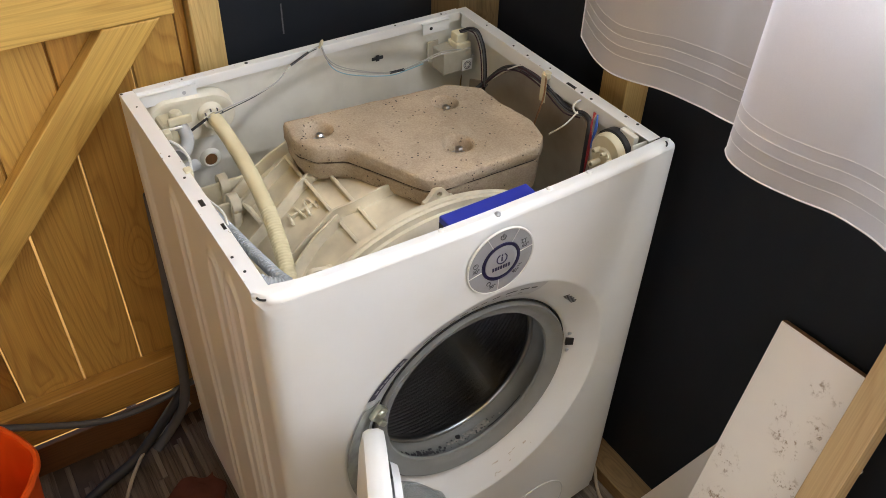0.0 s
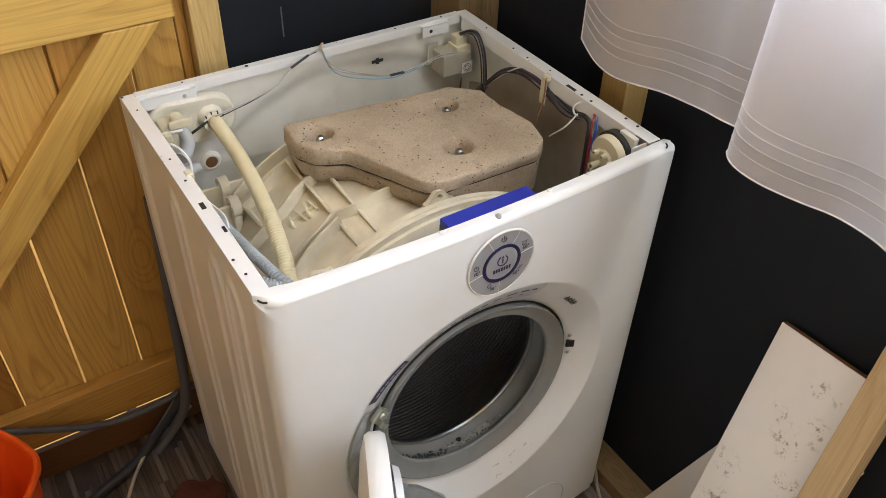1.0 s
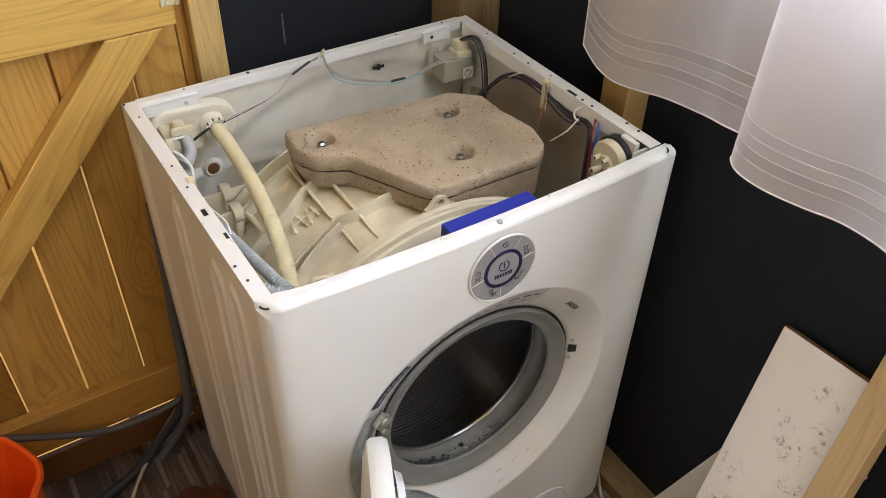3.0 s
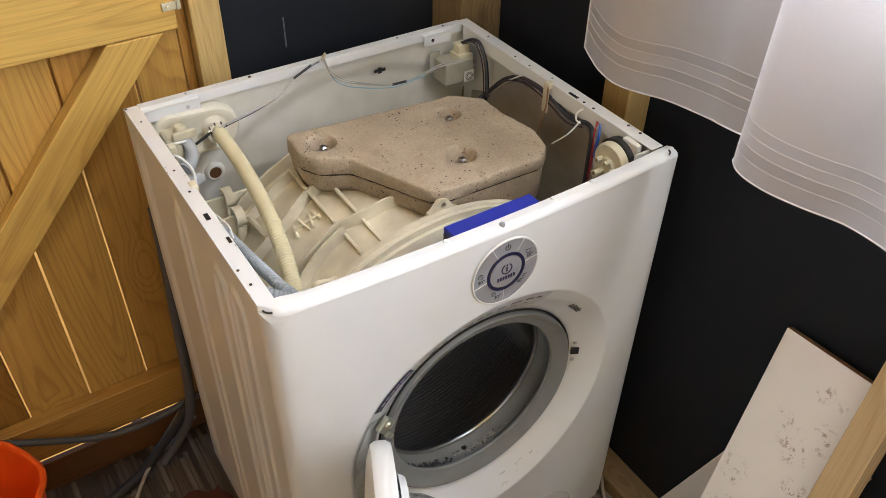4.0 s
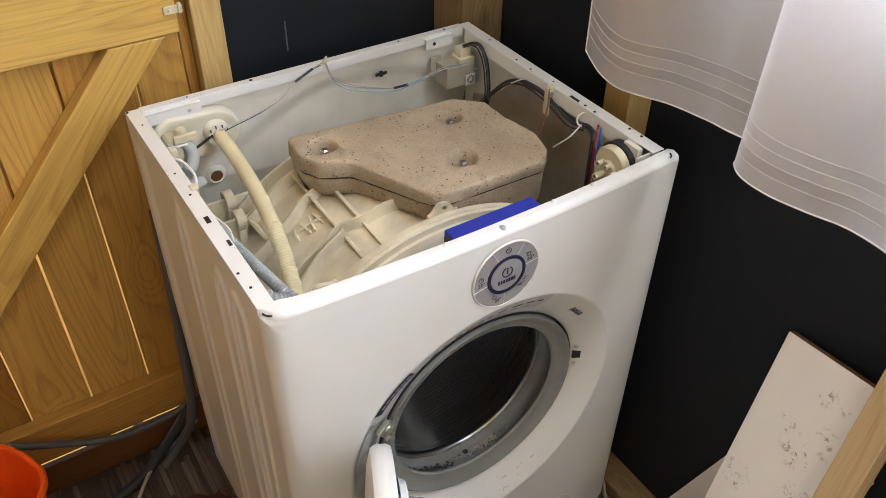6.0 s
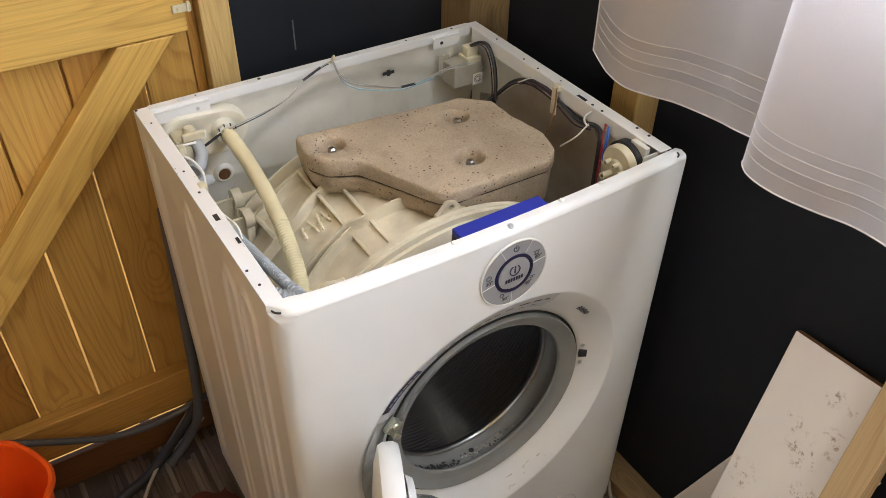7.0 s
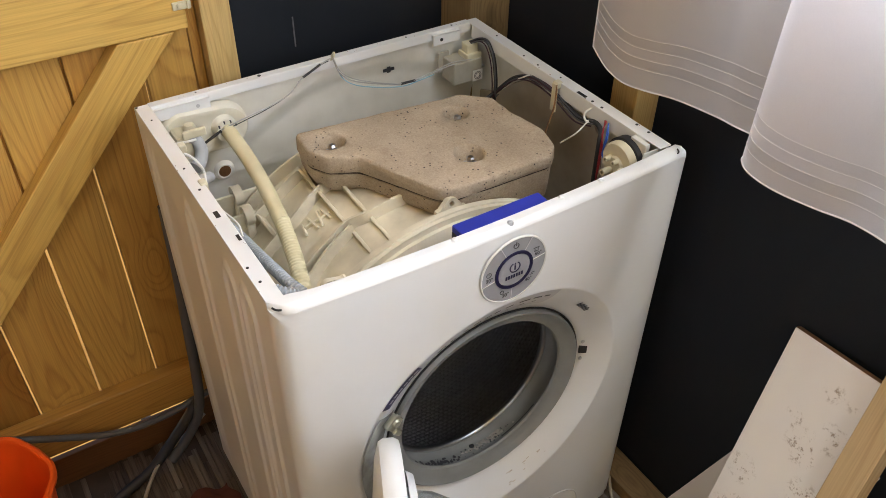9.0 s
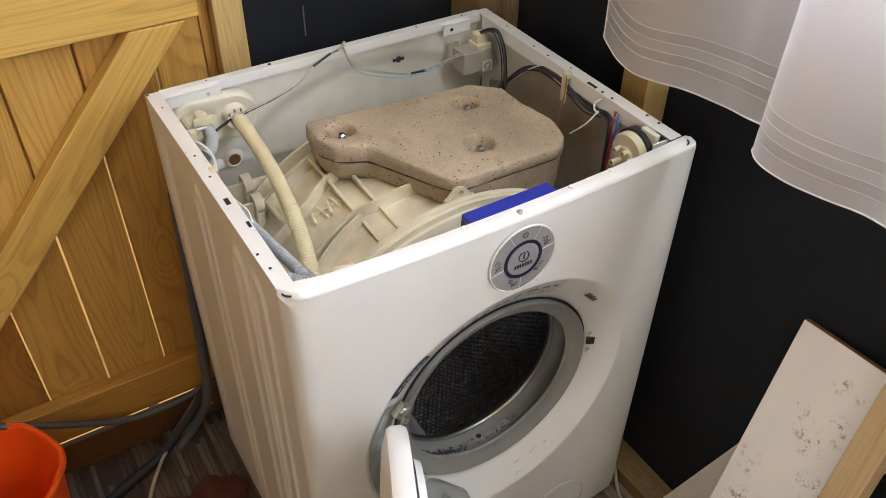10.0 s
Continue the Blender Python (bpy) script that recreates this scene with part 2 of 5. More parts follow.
def sheer(name, lo, hi):
    m, nt, b = material(name, 0.8, 0, (0.86, 0.84, 0.88))
    tr = nt.nodes.new("ShaderNodeBsdfTranslucent")
    tr.inputs["Color"].default_value = (0.88, 0.86, 0.92, 1)
    clear = nt.nodes.new("ShaderNodeBsdfTransparent")
    m1, m2 = nt.nodes.new("ShaderNodeMixShader"), nt.nodes.new("ShaderNodeMixShader")
    m1.inputs["Fac"].default_value = 0.45
    thread = noise_fac(nt, coords(nt, (1, 1, 1)), 900.0, 2.0)
    rr = nt.nodes.new("ShaderNodeMapRange")
    rr.inputs["To Min"].default_value, rr.inputs["To Max"].default_value = lo, hi
    nt.links.new(thread, rr.inputs["Value"])
    nt.links.new(rr.outputs["Result"], m2.inputs["Fac"])
    nt.links.new(b.outputs["BSDF"], m1.inputs[1])
    nt.links.new(tr.outputs["BSDF"], m1.inputs[2])
    nt.links.new(m1.outputs["Shader"], m2.inputs[1])
    nt.links.new(clear.outputs["BSDF"], m2.inputs[2])
    nt.links.new(m2.outputs["Shader"], nt.nodes["Material Output"].inputs["Surface"])
    return m


VOILE = sheer("sheer_white_voile", 0.08, 0.24)
OPENWEAVE = sheer("drawn_thread_voile", 0.17, 0.33)
HEM = painted("white_hem_thread", (0.74, 0.73, 0.76), 0.8, 0.03, 40.0)
GLASS, _nt, _b = material("door_glass", 0.08, 0, (0.72, 0.75, 0.74))
_b.inputs["Transmission Weight"].default_value = 0.85
_b.inputs["IOR"].default_value = 1.3
PANE, _nt, _b = material("window_glass", 0.02, 0, (1, 1, 1))
_b.inputs["Transmission Weight"].default_value = 1.0
# orange puts the warm glow of the gate's slits into the ground
GLOW_GROUND = painted("orange_glow_ground", (0.6, 0.33, 0.09), 0.9, 0.5, 4.0)

# ---- mesh helpers ----


def finish(bm, name, mat, smooth=None):
    bmesh.ops.recalc_face_normals(bm, faces=bm.faces[:])
    if smooth is not None:
        for f in bm.faces:
            f.smooth = True
        for e in bm.edges:
            if len(e.link_faces) == 2 and e.calc_face_angle(0) > radians(smooth):
                e.smooth = False
    me = bpy.data.meshes.new(name)
    bm.to_mesh(me)
    bm.free()
    me.materials.append(mat)
    return me


def part(name, bm, mat, parent=None, label="", smooth=None):
    """One bmesh as one mesh object under a thing or a part."""
    ob = new(name, finish(bm, name, mat, smooth))
    if parent:
        ob.parent = parent
    return tagged(ob, label)


def empty(name, at=(0, 0, 0)):
    ob = new(name)
    ob.empty_display_size = 0.05
    ob.location = at
    return ob


def box(lo, hi, bevel=0.0, segments=2, bm=None):
    bm2 = bmesh.new()
    bmesh.ops.create_cube(bm2, size=1)
    for v in bm2.verts:
        v.co = Vector([l + (c + 0.5) * (h - l) for l, h, c in zip(lo, hi, v.co)])
    if bevel:
        bmesh.ops.bevel(bm2, geom=bm2.edges[:], offset=bevel, segments=segments, affect="EDGES", profile=0.5)
    if bm is None:
        return bm2
    add(bm, bm2)
    return bm


def add(bm, other):
    me = bpy.data.meshes.new("tmp")
    other.to_mesh(me)
    other.free()
    bm.from_mesh(me)
    bpy.data.meshes.remove(me)
    return bm


def lathe(profile, axis="y", n=64, center=(0, 0, 0), closed=False, span=None):
    """Turns (radius, along) about an axis through center."""
    bm = bmesh.new()
    full = span is None
    a0, a1 = (0, 2 * math.pi) if full else span
    rows = []
    for i in range(n if full else n + 1):
        a = a0 + (a1 - a0) * i / n
        c, s = math.cos(a), math.sin(a)
        row = []
        for r, h in profile:
            p = (r * c, h, r * s) if axis == "y" else (r * c, r * s, h) if axis == "z" else (h, r * c, r * s)
            row.append(bm.verts.new(Vector(p) + Vector(center)))
        rows.append(row)
    m = len(profile)
    for i in range(n):
        r0, r1 = rows[i], rows[(i + 1) % len(rows)]
        for j in range(m if closed else m - 1):
            k = (j + 1) % m
            bm.faces.new((r0[j], r0[k], r1[k], r1[j]))
    bmesh.ops.remove_doubles(bm, verts=bm.verts[:], dist=1e-6)
    return bm


def smooth_path(pts, steps=8):
    p = [Vector(q) for q in pts]
    p = [p[0] * 2 - p[1]] + p + [p[-1] * 2 - p[-2]]
    out = []
    for i in range(1, len(p) - 2):
        for k in range(steps):
            t = k / steps
            a, b, c, d = p[i - 1:i + 3]
            out.append(0.5 * ((2 * b) + (c - a) * t + (2 * a - 5 * b + 4 * c - d) * t * t + (3 * b - a - 3 * c + d) * t ** 3))
    out.append(p[-2])
    return out


def tube(pts, radius, steps=8, n=10, rib=0.0, pitch=0.004, bm=None):
    """A round tube along a smooth line; rib: corrugation depth."""
    path = smooth_path(pts, steps)
    if rib:
        dense, length = [], 0.0
        total = sum((b - a).length for a, b in zip(path, path[1:]))
        count = max(8, int(total / pitch * 4))
        cum = [0.0]
        for a, b in zip(path, path[1:]):
            cum.append(cum[-1] + (b - a).length)
        j = 0
        for i in range(count + 1):
            s = total * i / count
            while j < len(cum) - 2 and cum[j + 1] < s:
                j += 1
            u = (s - cum[j]) / max(1e-9, cum[j + 1] - cum[j])
            dense.append(path[j].lerp(path[j + 1], u))
        path = dense
    bm = bm or bmesh.new()
    up = Vector((0.13, 0.21, 1)).normalized()
    rows = []
    for i, c in enumerate(path):
        d = (path[min(i + 1, len(path) - 1)] - path[max(i - 1, 0)]).normalized()
        s = d.cross(up)
        if s.length < 1e-3:
            s = d.cross(Vector((1, 0, 0)))
        s.normalize()
        w = s.cross(d).normalized()
        up = w
        r = radius - (rib if rib and i % 4 >= 2 else 0)
        rows.append([bm.verts.new(c + (s * math.cos(2 * math.pi * k / n) + w * math.sin(2 * math.pi * k / n)) * r) for k in range(n)])
    for a, b in zip(rows, rows[1:]):
        for k in range(n):
            bm.faces.new((a[k], a[(k + 1) % n], b[(k + 1) % n], b[k]))
    bm.faces.new(rows[0][::-1])
    bm.faces.new(rows[-1])
    return bm


def beam(name, lo, hi, mat, parent=None, bevel=0.002, along="z", label=""):
    """A timber whose grain follows its length: its own z runs along that axis."""
    lo, hi = Vector(lo), Vector(hi)
    mid, size = (lo + hi) / 2, hi - lo
    if along == "z":
        s, turn = (size.x, size.y, size.z), Matrix()
    elif along == "x":
        s, turn = (size.z, size.y, size.x), pose(0, 0, 0, 0, 90, 0)
    else:
        s, turn = (size.x, size.z, size.y), pose(0, 0, 0, -90, 0, 0)
    bm = box([-v / 2 for v in s], [v / 2 for v in s], bevel)
    ob = part(name, bm, mat, parent, label)
    ob.matrix_basis = Matrix.Translation(mid) @ turn
    return ob


# ---- the room ----
WX, WY = 0.692, 0.625      # inner faces of the black side wall and back wall
LX, FY, TOP = -1.6, -2.2, 2.25

floor = tagged(part("floor", box((LX, FY, -0.06), (WX + 0.1, WY + 0.03, -0.003)), PLAINFLOOR), kind="structure")
ground = tagged(part("ground", box((-60, -60, -0.4), (60, 60, -0.1)), GLOW_GROUND), kind="structure")
# unseen ceiling, cut open for the added roof lamp
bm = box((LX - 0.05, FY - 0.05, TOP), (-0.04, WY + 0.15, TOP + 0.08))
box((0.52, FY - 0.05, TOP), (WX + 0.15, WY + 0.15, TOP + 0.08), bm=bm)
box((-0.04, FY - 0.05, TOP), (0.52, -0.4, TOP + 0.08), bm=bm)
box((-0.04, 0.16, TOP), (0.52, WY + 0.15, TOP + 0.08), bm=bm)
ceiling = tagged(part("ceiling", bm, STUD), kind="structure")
unseen_roof_pane = tagged(part("window_2_added", box((-0.05, -0.41, TOP + 0.081), (0.53, 0.17, TOP + 0.087)), PANE), "added roof window, unseen, above the washing machine", kind="structure")
unseen_roof_pane.visible_shadow = False
tagged(part("wall_back", box((0.19, WY, -0.05), (WX + 0.06, WY + 0.02, TOP)), SHEET), "black sheet wall behind the washing machine", kind="structure")
part("chalk_mark", box((0.306, WY - 0.0008, 0.79), (0.3085, WY - 0.0002, 0.844)), CHALK, bpy.data.objects["wall_back"], "faint chalk stroke")
# unseen left wall, added with an opening for the left lamp
bm = box((LX - 0.08, FY, -0.05), (LX, -1.17, TOP))
box((LX - 0.08, -0.33, -0.05), (LX, WY + 0.1, TOP), bm=bm)
box((LX - 0.08, -1.17, -0.05), (LX, -0.33, 1.08), bm=bm)
box((LX - 0.08, -1.17, 1.92), (LX, -0.33, TOP), bm=bm)
tagged(part("wall_left", bm, PINE), kind="structure")

# side wall with the window opening
Y0, Y1, Z0, Z1 = -1.71, -0.05, 1.22, 2.04
bm = box((WX, Y1, -0.05), (WX + 0.02, WY, TOP))
box((WX, FY, -0.05), (WX + 0.02, Y0, TOP), bm=bm)
box((WX, Y0, -0.05), (WX + 0.02, Y1, Z0), bm=bm)
box((WX, Y0, Z1), (WX + 0.02, Y1, TOP), bm=bm)
tagged(part("wall_right", bm, SHEET), "black sheet wall beside the washing machine", kind="structure")
window = empty("window_1", (WX, (Y0 + Y1) / 2, Z0))
tagged(window, "wooden window behind the sheer curtains", kind="structure")
for nm, lo, hi in (("window_sill", (-0.02, -0.845, -0.03), (0.03, 0.845, 0.0)), ("window_head", (-0.01, -0.845, 0.82), (0.03, 0.845, 0.85)),
                   ("window_jamb", (-0.01, -0.845, 0.0), (0.03, -0.815, 0.82)), ("window_jamb", (-0.01, 0.815, 0.0), (0.03, 0.845, 0.82))):
    part(nm, box(lo, hi, 0.003), STUD, window)
pane = part("pane", box((0.012, -0.815, 0.0), (0.016, 0.815, 0.82)), PANE, window)
pane.visible_shadow = False

# unseen front wall behind the viewer, added with an opening for its lamp
X0, X1, FZ0, FZ1 = -1.32, -0.38, 1.08, 2.02
bm = box((LX, FY - 0.08, -0.05), (X0, FY, TOP))
box((X1, FY - 0.08, -0.05), (WX + 0.1, FY, TOP), bm=bm)
box((X0, FY - 0.08, -0.05), (X1, FY, FZ0), bm=bm)
box((X0, FY - 0.08, FZ1), (X1, FY, TOP), bm=bm)
tagged(part("wall_front", bm, PINE), kind="structure")

# studs, corner post and sole plate of the black walls
tagged(beam("corner_post", (0.602, 0.528, 0), (0.69, 0.623, TOP), AGED_SHADED), "timber corner post in front of the black sheeting, shade in its colour", "post")
tagged(beam("wall_stud", (0.642, 0.142, 0.036), (0.69, 0.196, TOP), STUD), "raw timber wall stud against the black sheeting", "post")
tagged(beam("sole_plate", (0.632, -0.9, 0.0), (0.69, 0.525, 0.034), AGED_SHADED, along="y"), "aged timber sole plate along the floor", "beam")
gate_post = tagged(beam("gate_post", (0.143, 0.58, 0), (0.19, 0.64, TOP), STUD), "raw square timber post beside the wooden gate", "post")
tagged(beam("gate_stop", (0.125, 0.604, 0), (0.142, 0.64, TOP), DEEP_SHADED_PINE), "pine door stop strip beside the post, its shade in the colour", "trim")

# ---- the gate ----
gate = empty("wooden_gate", (0, 0.57, 0.1))
tagged(gate, "ledged and braced varnished pine gate with gaps between its boards", "gate")
edges = (-1.16, -1.05, -0.94, -0.83, -0.72, -0.61, -0.5, -0.385, -0.282, -0.174, -0.066, 0.045, 0.124)
for i, (a, b) in enumerate(zip(edges, edges[1:])):
    beam("board", (a + 0.002, 0.03, 0.06), (b - 0.002, 0.05, 2.05), DEEP_SHADED_PINE if i % 3 == 1 else BOARD, gate, 0.002)
# added strips keep the outside glow out of the gaps above the brace
for x in edges[1:-1]:
    beam("tongue", (x - 0.006, 0.0375, max(0.2, 0.60 + (x + 0.068) * 1.08)), (x + 0.006, 0.0425, 2.04), DEEP_SHADED_PINE, gate, 0.0)
beam("rail", (-1.16, 0.0, 0.79), (0.119, 0.03, 0.915), PINE, gate, 0.003, "x")
# foot rail in the darker pine: its shade is in the colour
beam("rail", (-1.16, 0.0, 0.024), (0.10, 0.03, 0.114), DEEP_SHADED_PINE, gate, 0.003, "x")
beam("rail", (-1.16, 0.0, 1.75), (0.119, 0.03, 1.87), PINE, gate, 0.003, "x")
# the brace runs from under the middle rail down to the foot of the hinge side
bx = [(0.097, 0.789), (0.012, 0.789), (-0.53, 0.175), (-0.53, 0.113), (-0.502, 0.113)]
brace = part("brace", bmesh.new(), PINE, gate)
ang = math.atan2(0.391, 0.345)
bm = bmesh.new()
inv = Matrix.Rotation(-(math.pi / 2 - ang), 4, "Y")
top = [bm.verts.new(inv @ Vector((x, 0.0, z))) for x, z in bx]
bot = [bm.verts.new(inv @ Vector((x, 0.0305, z))) for x, z in bx]
bm.faces.new(top)
bm.faces.new(bot[::-1])
for i in range(len(bx)):
    j = (i + 1) % len(bx)
    bm.faces.new((top[i], top[j], bot[j], bot[i]))
bmesh.ops.bevel(bm, geom=bm.edges[:], offset=0.002, segments=2, affect="EDGES", profile=0.5)
brace.data = finish(bm, "brace", PINE)
brace.matrix_basis = Matrix.Rotation(math.pi / 2 - ang, 4, "Y")
# small brass catch plate at the end of the middle rail
bm = box((0.1, -0.004, 0.822), (0.128, 0.0, 0.834), 0.001)
box((0.106, -0.008, 0.826), (0.11, -0.004, 0.831), 0.001, bm=bm)
box((0.121, -0.007, 0.822), (0.126, -0.003, 0.838), 0.001, bm=bm)
part("catch", bm, IVORY, gate, "small yellowed metal catch")
threshold = tagged(beam("threshold_board", (-1.2, 0.60, -0.003), (0.14, 0.613, 0.076), BROWN, along="x"), "dark brown threshold board under the gate", "board")

# ---- the washing machine ----
W, D, H, B = 0.595, 0.499, 0.825, 0.02     # width, depth, height of the cabinet, underside
XL, XR = 0.0, W + 0.017                  # edges of the front panel
TX, TZ = 0.310, 0.453                      # axis of the tub
CX, CZ = 0.306, 0.470                      # axis of drum and porthole
machine = empty("washing_machine")
tagged(machine, "white front-loading washing machine, lid off, porthole door open", "washing machine")


def face_y(x, z):
    """The bulged front, rounded back at the sides and at the top."""
    u = (x - W / 2) / (W / 2)
    v = (z - 0.45) / 0.375
    y = -(0.011 + 0.007 * max(0.0, 1 - v * v)) * (1 - u * u)
    for d, r in ((x - XL, 0.02), (XR - x, 0.013)):
        if d < r:
            y += r - math.sqrt(max(0.0, r * r - (r - d) ** 2))
    return y


RO = 0.226
HT = H - 0.008                              # where the front folds into the top rim
DISH = ((0.1715, 0.0235, 0), (0.18, 0.0185, 0.05), (0.193, 0.0105, 0.25), (0.206, 0.0045, 0.55), (0.2165, 0.002, 0.8), (0.2235, 0.0008, 1.0))


def ring_at(r, a):
    """A point of the surround: its outer circle sits a little higher and further from the latch than the opening."""
    k = min(1.0, max(0.0, (r - 0.1715) / (RO - 0.1715)))
    return CX - 0.005 * k + r * math.cos(a), CZ + 0.007 * k + r * math.sin(a)


def front_panel():
    bm = bmesh.new()
    angles = sorted([2 * math.pi * i / 120 for i in range(120)] +
                    [math.atan2(z - CZ, x - CX) % (2 * math.pi) for x in (XL, XR) for z in (B, HT)])
    steps = (0, 0.015, 0.1, 0.2, 0.35, 0.5, 0.65, 0.8, 0.88, 0.92, 0.945, 0.965, 0.98, 0.99, 0.996, 1)
    rows = []
    for a in angles:
        c, s = math.cos(a), math.sin(a)
        far = min([(XR - CX) / c if c > 1e-9 else 9, (XL - CX) / c if c < -1e-9 else 9,
                   (HT - CZ) / s if s > 1e-9 else 9, (B - CZ) / s if s < -1e-9 else 9])
        row = []
        edge = face_y(*ring_at(RO, a))
        # the dished surround of the porthole, from the inside out
        for r, y, k in ((0.170, 0.036, 0), (0.170, 0.026, 0)) + DISH:
            x, z = ring_at(r, a)
            row.append(bm.verts.new((x, y + edge * k, z)))
        x0, z0 = ring_at(RO, a)
        for t in steps:
            x, z = x0 + (CX + far * c - x0) * t, z0 + (CZ + far * s - z0) * t
            x, z = min(max(x, XL), XR), min(max(z, B), HT)
            row.append(bm.verts.new((x, face_y(x, z), z)))
        rows.append(row)
    for r0, r1 in zip(rows, rows[1:] + rows[:1]):
        for j in range(len(r0) - 1):
            bm.faces.new((r0[j], r0[j + 1], r1[j + 1], r1[j]))
    return part("front_panel", bm, ENAMEL, machine, "glossy white bulged front with a dished porthole surround", 30)


front_panel()

# rolled rim along the top of the front
bm = bmesh.new()
rows = []
for i in range(49):
    u = i / 48
    x = XL + (XR - XL) * u
    yf = face_y(x, HT)
    e = min(u, 1 - u) * W
    wide = 0.010 + (0.0 if e > 0.06 else 0.014 * ((0.06 - e) / 0.06) ** 2)
    if u > 0.5:
        wide = 0.010
    fold = 0.03 if x < W - 0.004 else 0.01
    y1 = yf + 0.0095
    if u > 0.9 and y1 + wide > 0.0205:
        y1 = min(y1, 0.0195)
        wide = 0.0205 - y1
    row = [(x, yf, HT), (x, yf + 0.0009, HT + 0.0028), (x, yf + 0.0032, H - 0.0028), (x, y1 - 0.0025, H - 0.0004), (x, y1, H + 0.0004), (x, y1 + wide, H), (x, y1 + wide + 0.0018, H - 0.003), (x, y1 + wide + 0.0018, H - fold)]
    k = max(0.0, (x - XR + 0.016) / 0.016) ** 2
    rows.append([bm.verts.new((p[0], min(p[1], max(yf, 0.0223)), max(HT, p[2] - 0.007 * k) if p[2] > HT else p[2])) for p in row])
for a, b in zip(rows, rows[1:]):
    for j in range(7):
        bm.faces.new((a[j], a[j + 1], b[j + 1], b[j]))
part("front_rim", bm, ENAMEL, machine, "", 50)


def sheet_grid(ys, zs, place):
    bm = bmesh.new()
    g = [[bm.verts.new(place(y, z)) for z in zs] for y in ys]
    for i in range(len(ys) - 1):
        for j in range(len(zs) - 1):
            bm.faces.new((g[i][j], g[i + 1][j], g[i + 1][j + 1], g[i][j + 1]))
    return bm


def bell(d, w):
    return math.exp(-(d / w) ** 2)


RIBS = ((0.462, 0.8), (0.44, 0.8))
ARCHES = ((0.290, 0.017, 0.752), (0.150, 0.02, 0.745), (0.092, 0.02, 0.752))


def side_place(y, z):
    """Pressed ribs: two straight ones by the back edge, and tall arches."""
    foot = min(1, max(0, (z - 0.07) / 0.03))
    x = 0.0
    for ry, top in RIBS:
        x -= 0.003 * bell(y - ry, 0.0045) * foot * min(1, max(0, (top - z) / 0.03))
    for cy, half, top in ARCHES:
        d = abs(y - cy) - half if z < top else math.hypot(y - cy, (z - top) * 0.6) - half
        x -= 0.0036 * bell(d, 0.0042) * foot
    return (x, y, z)


ys = [0.0195 + (D - 0.0195) * i / 160 for i in range(161)]
zs = [B + 0.68 * i / 20 for i in range(20)] + [B + 0.68 + (H - B - 0.68) * i / 30 for i in range(31)]
part("side_panel", sheet_grid(ys, zs, side_place), ENAMEL, machine, "white side panel with pressed vertical ribs", 60)
part("side_panel", sheet_grid(ys[::8], zs[::4], lambda y, z: (W, y, z)), ENAMEL, machine, "", 60)
# inner faces of the side panels, a sheet's thickness behind
part("side_lining", sheet_grid(ys[::8], zs[::4], lambda y, z: (0.0035, y, z)), INNER, machine, "", 60)
part("side_lining", sheet_grid(ys[::8], zs[::4], lambda y, z: (W - 0.0015, y, z)), INNER, machine, "", 60)


def back_place(x, z):
    y = D - 0.006
    r = math.hypot(x - 0.36, (z - 0.44) * 1.0)
    y += 0.012 * (1 / (1 + math.exp((r - 0.345) / 0.006)))
    y -= 0.004 * bell(z - (0.66 + 0.12 * (0.2 - x)), 0.006) * (1 if x < 0.33 else 0)
    return (x, y, z)


xs = [0.002 + (W - 0.004) * i / 90 for i in range(91)]
zs2 = [B + (H - 0.002 - B) * i / 110 for i in range(111)]
part("back_panel", sheet_grid(xs, zs2, back_place), INNER, machine, "cream-white inner back panel with a pressed round swell", 60)
part("base_tray", box((0.01, 0.02, B), (W - 0.01, D - 0.01, B + 0.01)), BLACK, machine)
for x in (0.05, W - 0.05):
    for y in (0.06, D - 0.05):
        part("foot", lathe([(0, 0), (0.02, 0), (0.02, 0.008), (0.01, 0.012), (0.01, B + 0.002)], "z", 16, (x, y, 0)), BLACK, machine)

# folded top flanges with their inner lips
bm = box((0.0005, 0.02, H - 0.0016), (0.021, D, H), 0.0006)
box((0.0195, 0.04, H - 0.016), (0.021, D - 0.03, H - 0.001), bm=bm)
part("side_flange", bm, ENAMEL, machine)
bm = box((W - 0.0215, 0.022, H - 0.0016), (W - 0.0005, D, H), 0.0006)
box((W - 0.0215, 0.05, H - 0.024), (W - 0.02, D - 0.02, H - 0.001), bm=bm)
part("side_flange", bm, ENAMEL, machine)
bm = box((0.02, D - 0.013, H - 0.0012), (W - 0.02, D + 0.001, H + 0.001), 0.0006)
box((0.02, D - 0.0135, H - 0.014), (W - 0.02, D - 0.012, H), bm=bm)
part("back_flange", bm, ENAMEL, machine)
# corner brackets behind the back flange
for x0, x1 in ((0.02, 0.105), (0.496, 0.549)):
    bm = box((x0, D - 0.020, H - 0.022), (x1, D - 0.0185, H - 0.004), 0.0004)
    box((x0, D - 0.020, H - 0.005), (x1, D - 0.01, H - 0.0035), bm=bm)
    part("corner_bracket", bm, ENAMEL, machine)


def disc(center, r, axis="z", n=14, h=0.0006):
    return lathe([(0, 0), (r, 0), (r, h), (0, h)], axis, n, center)


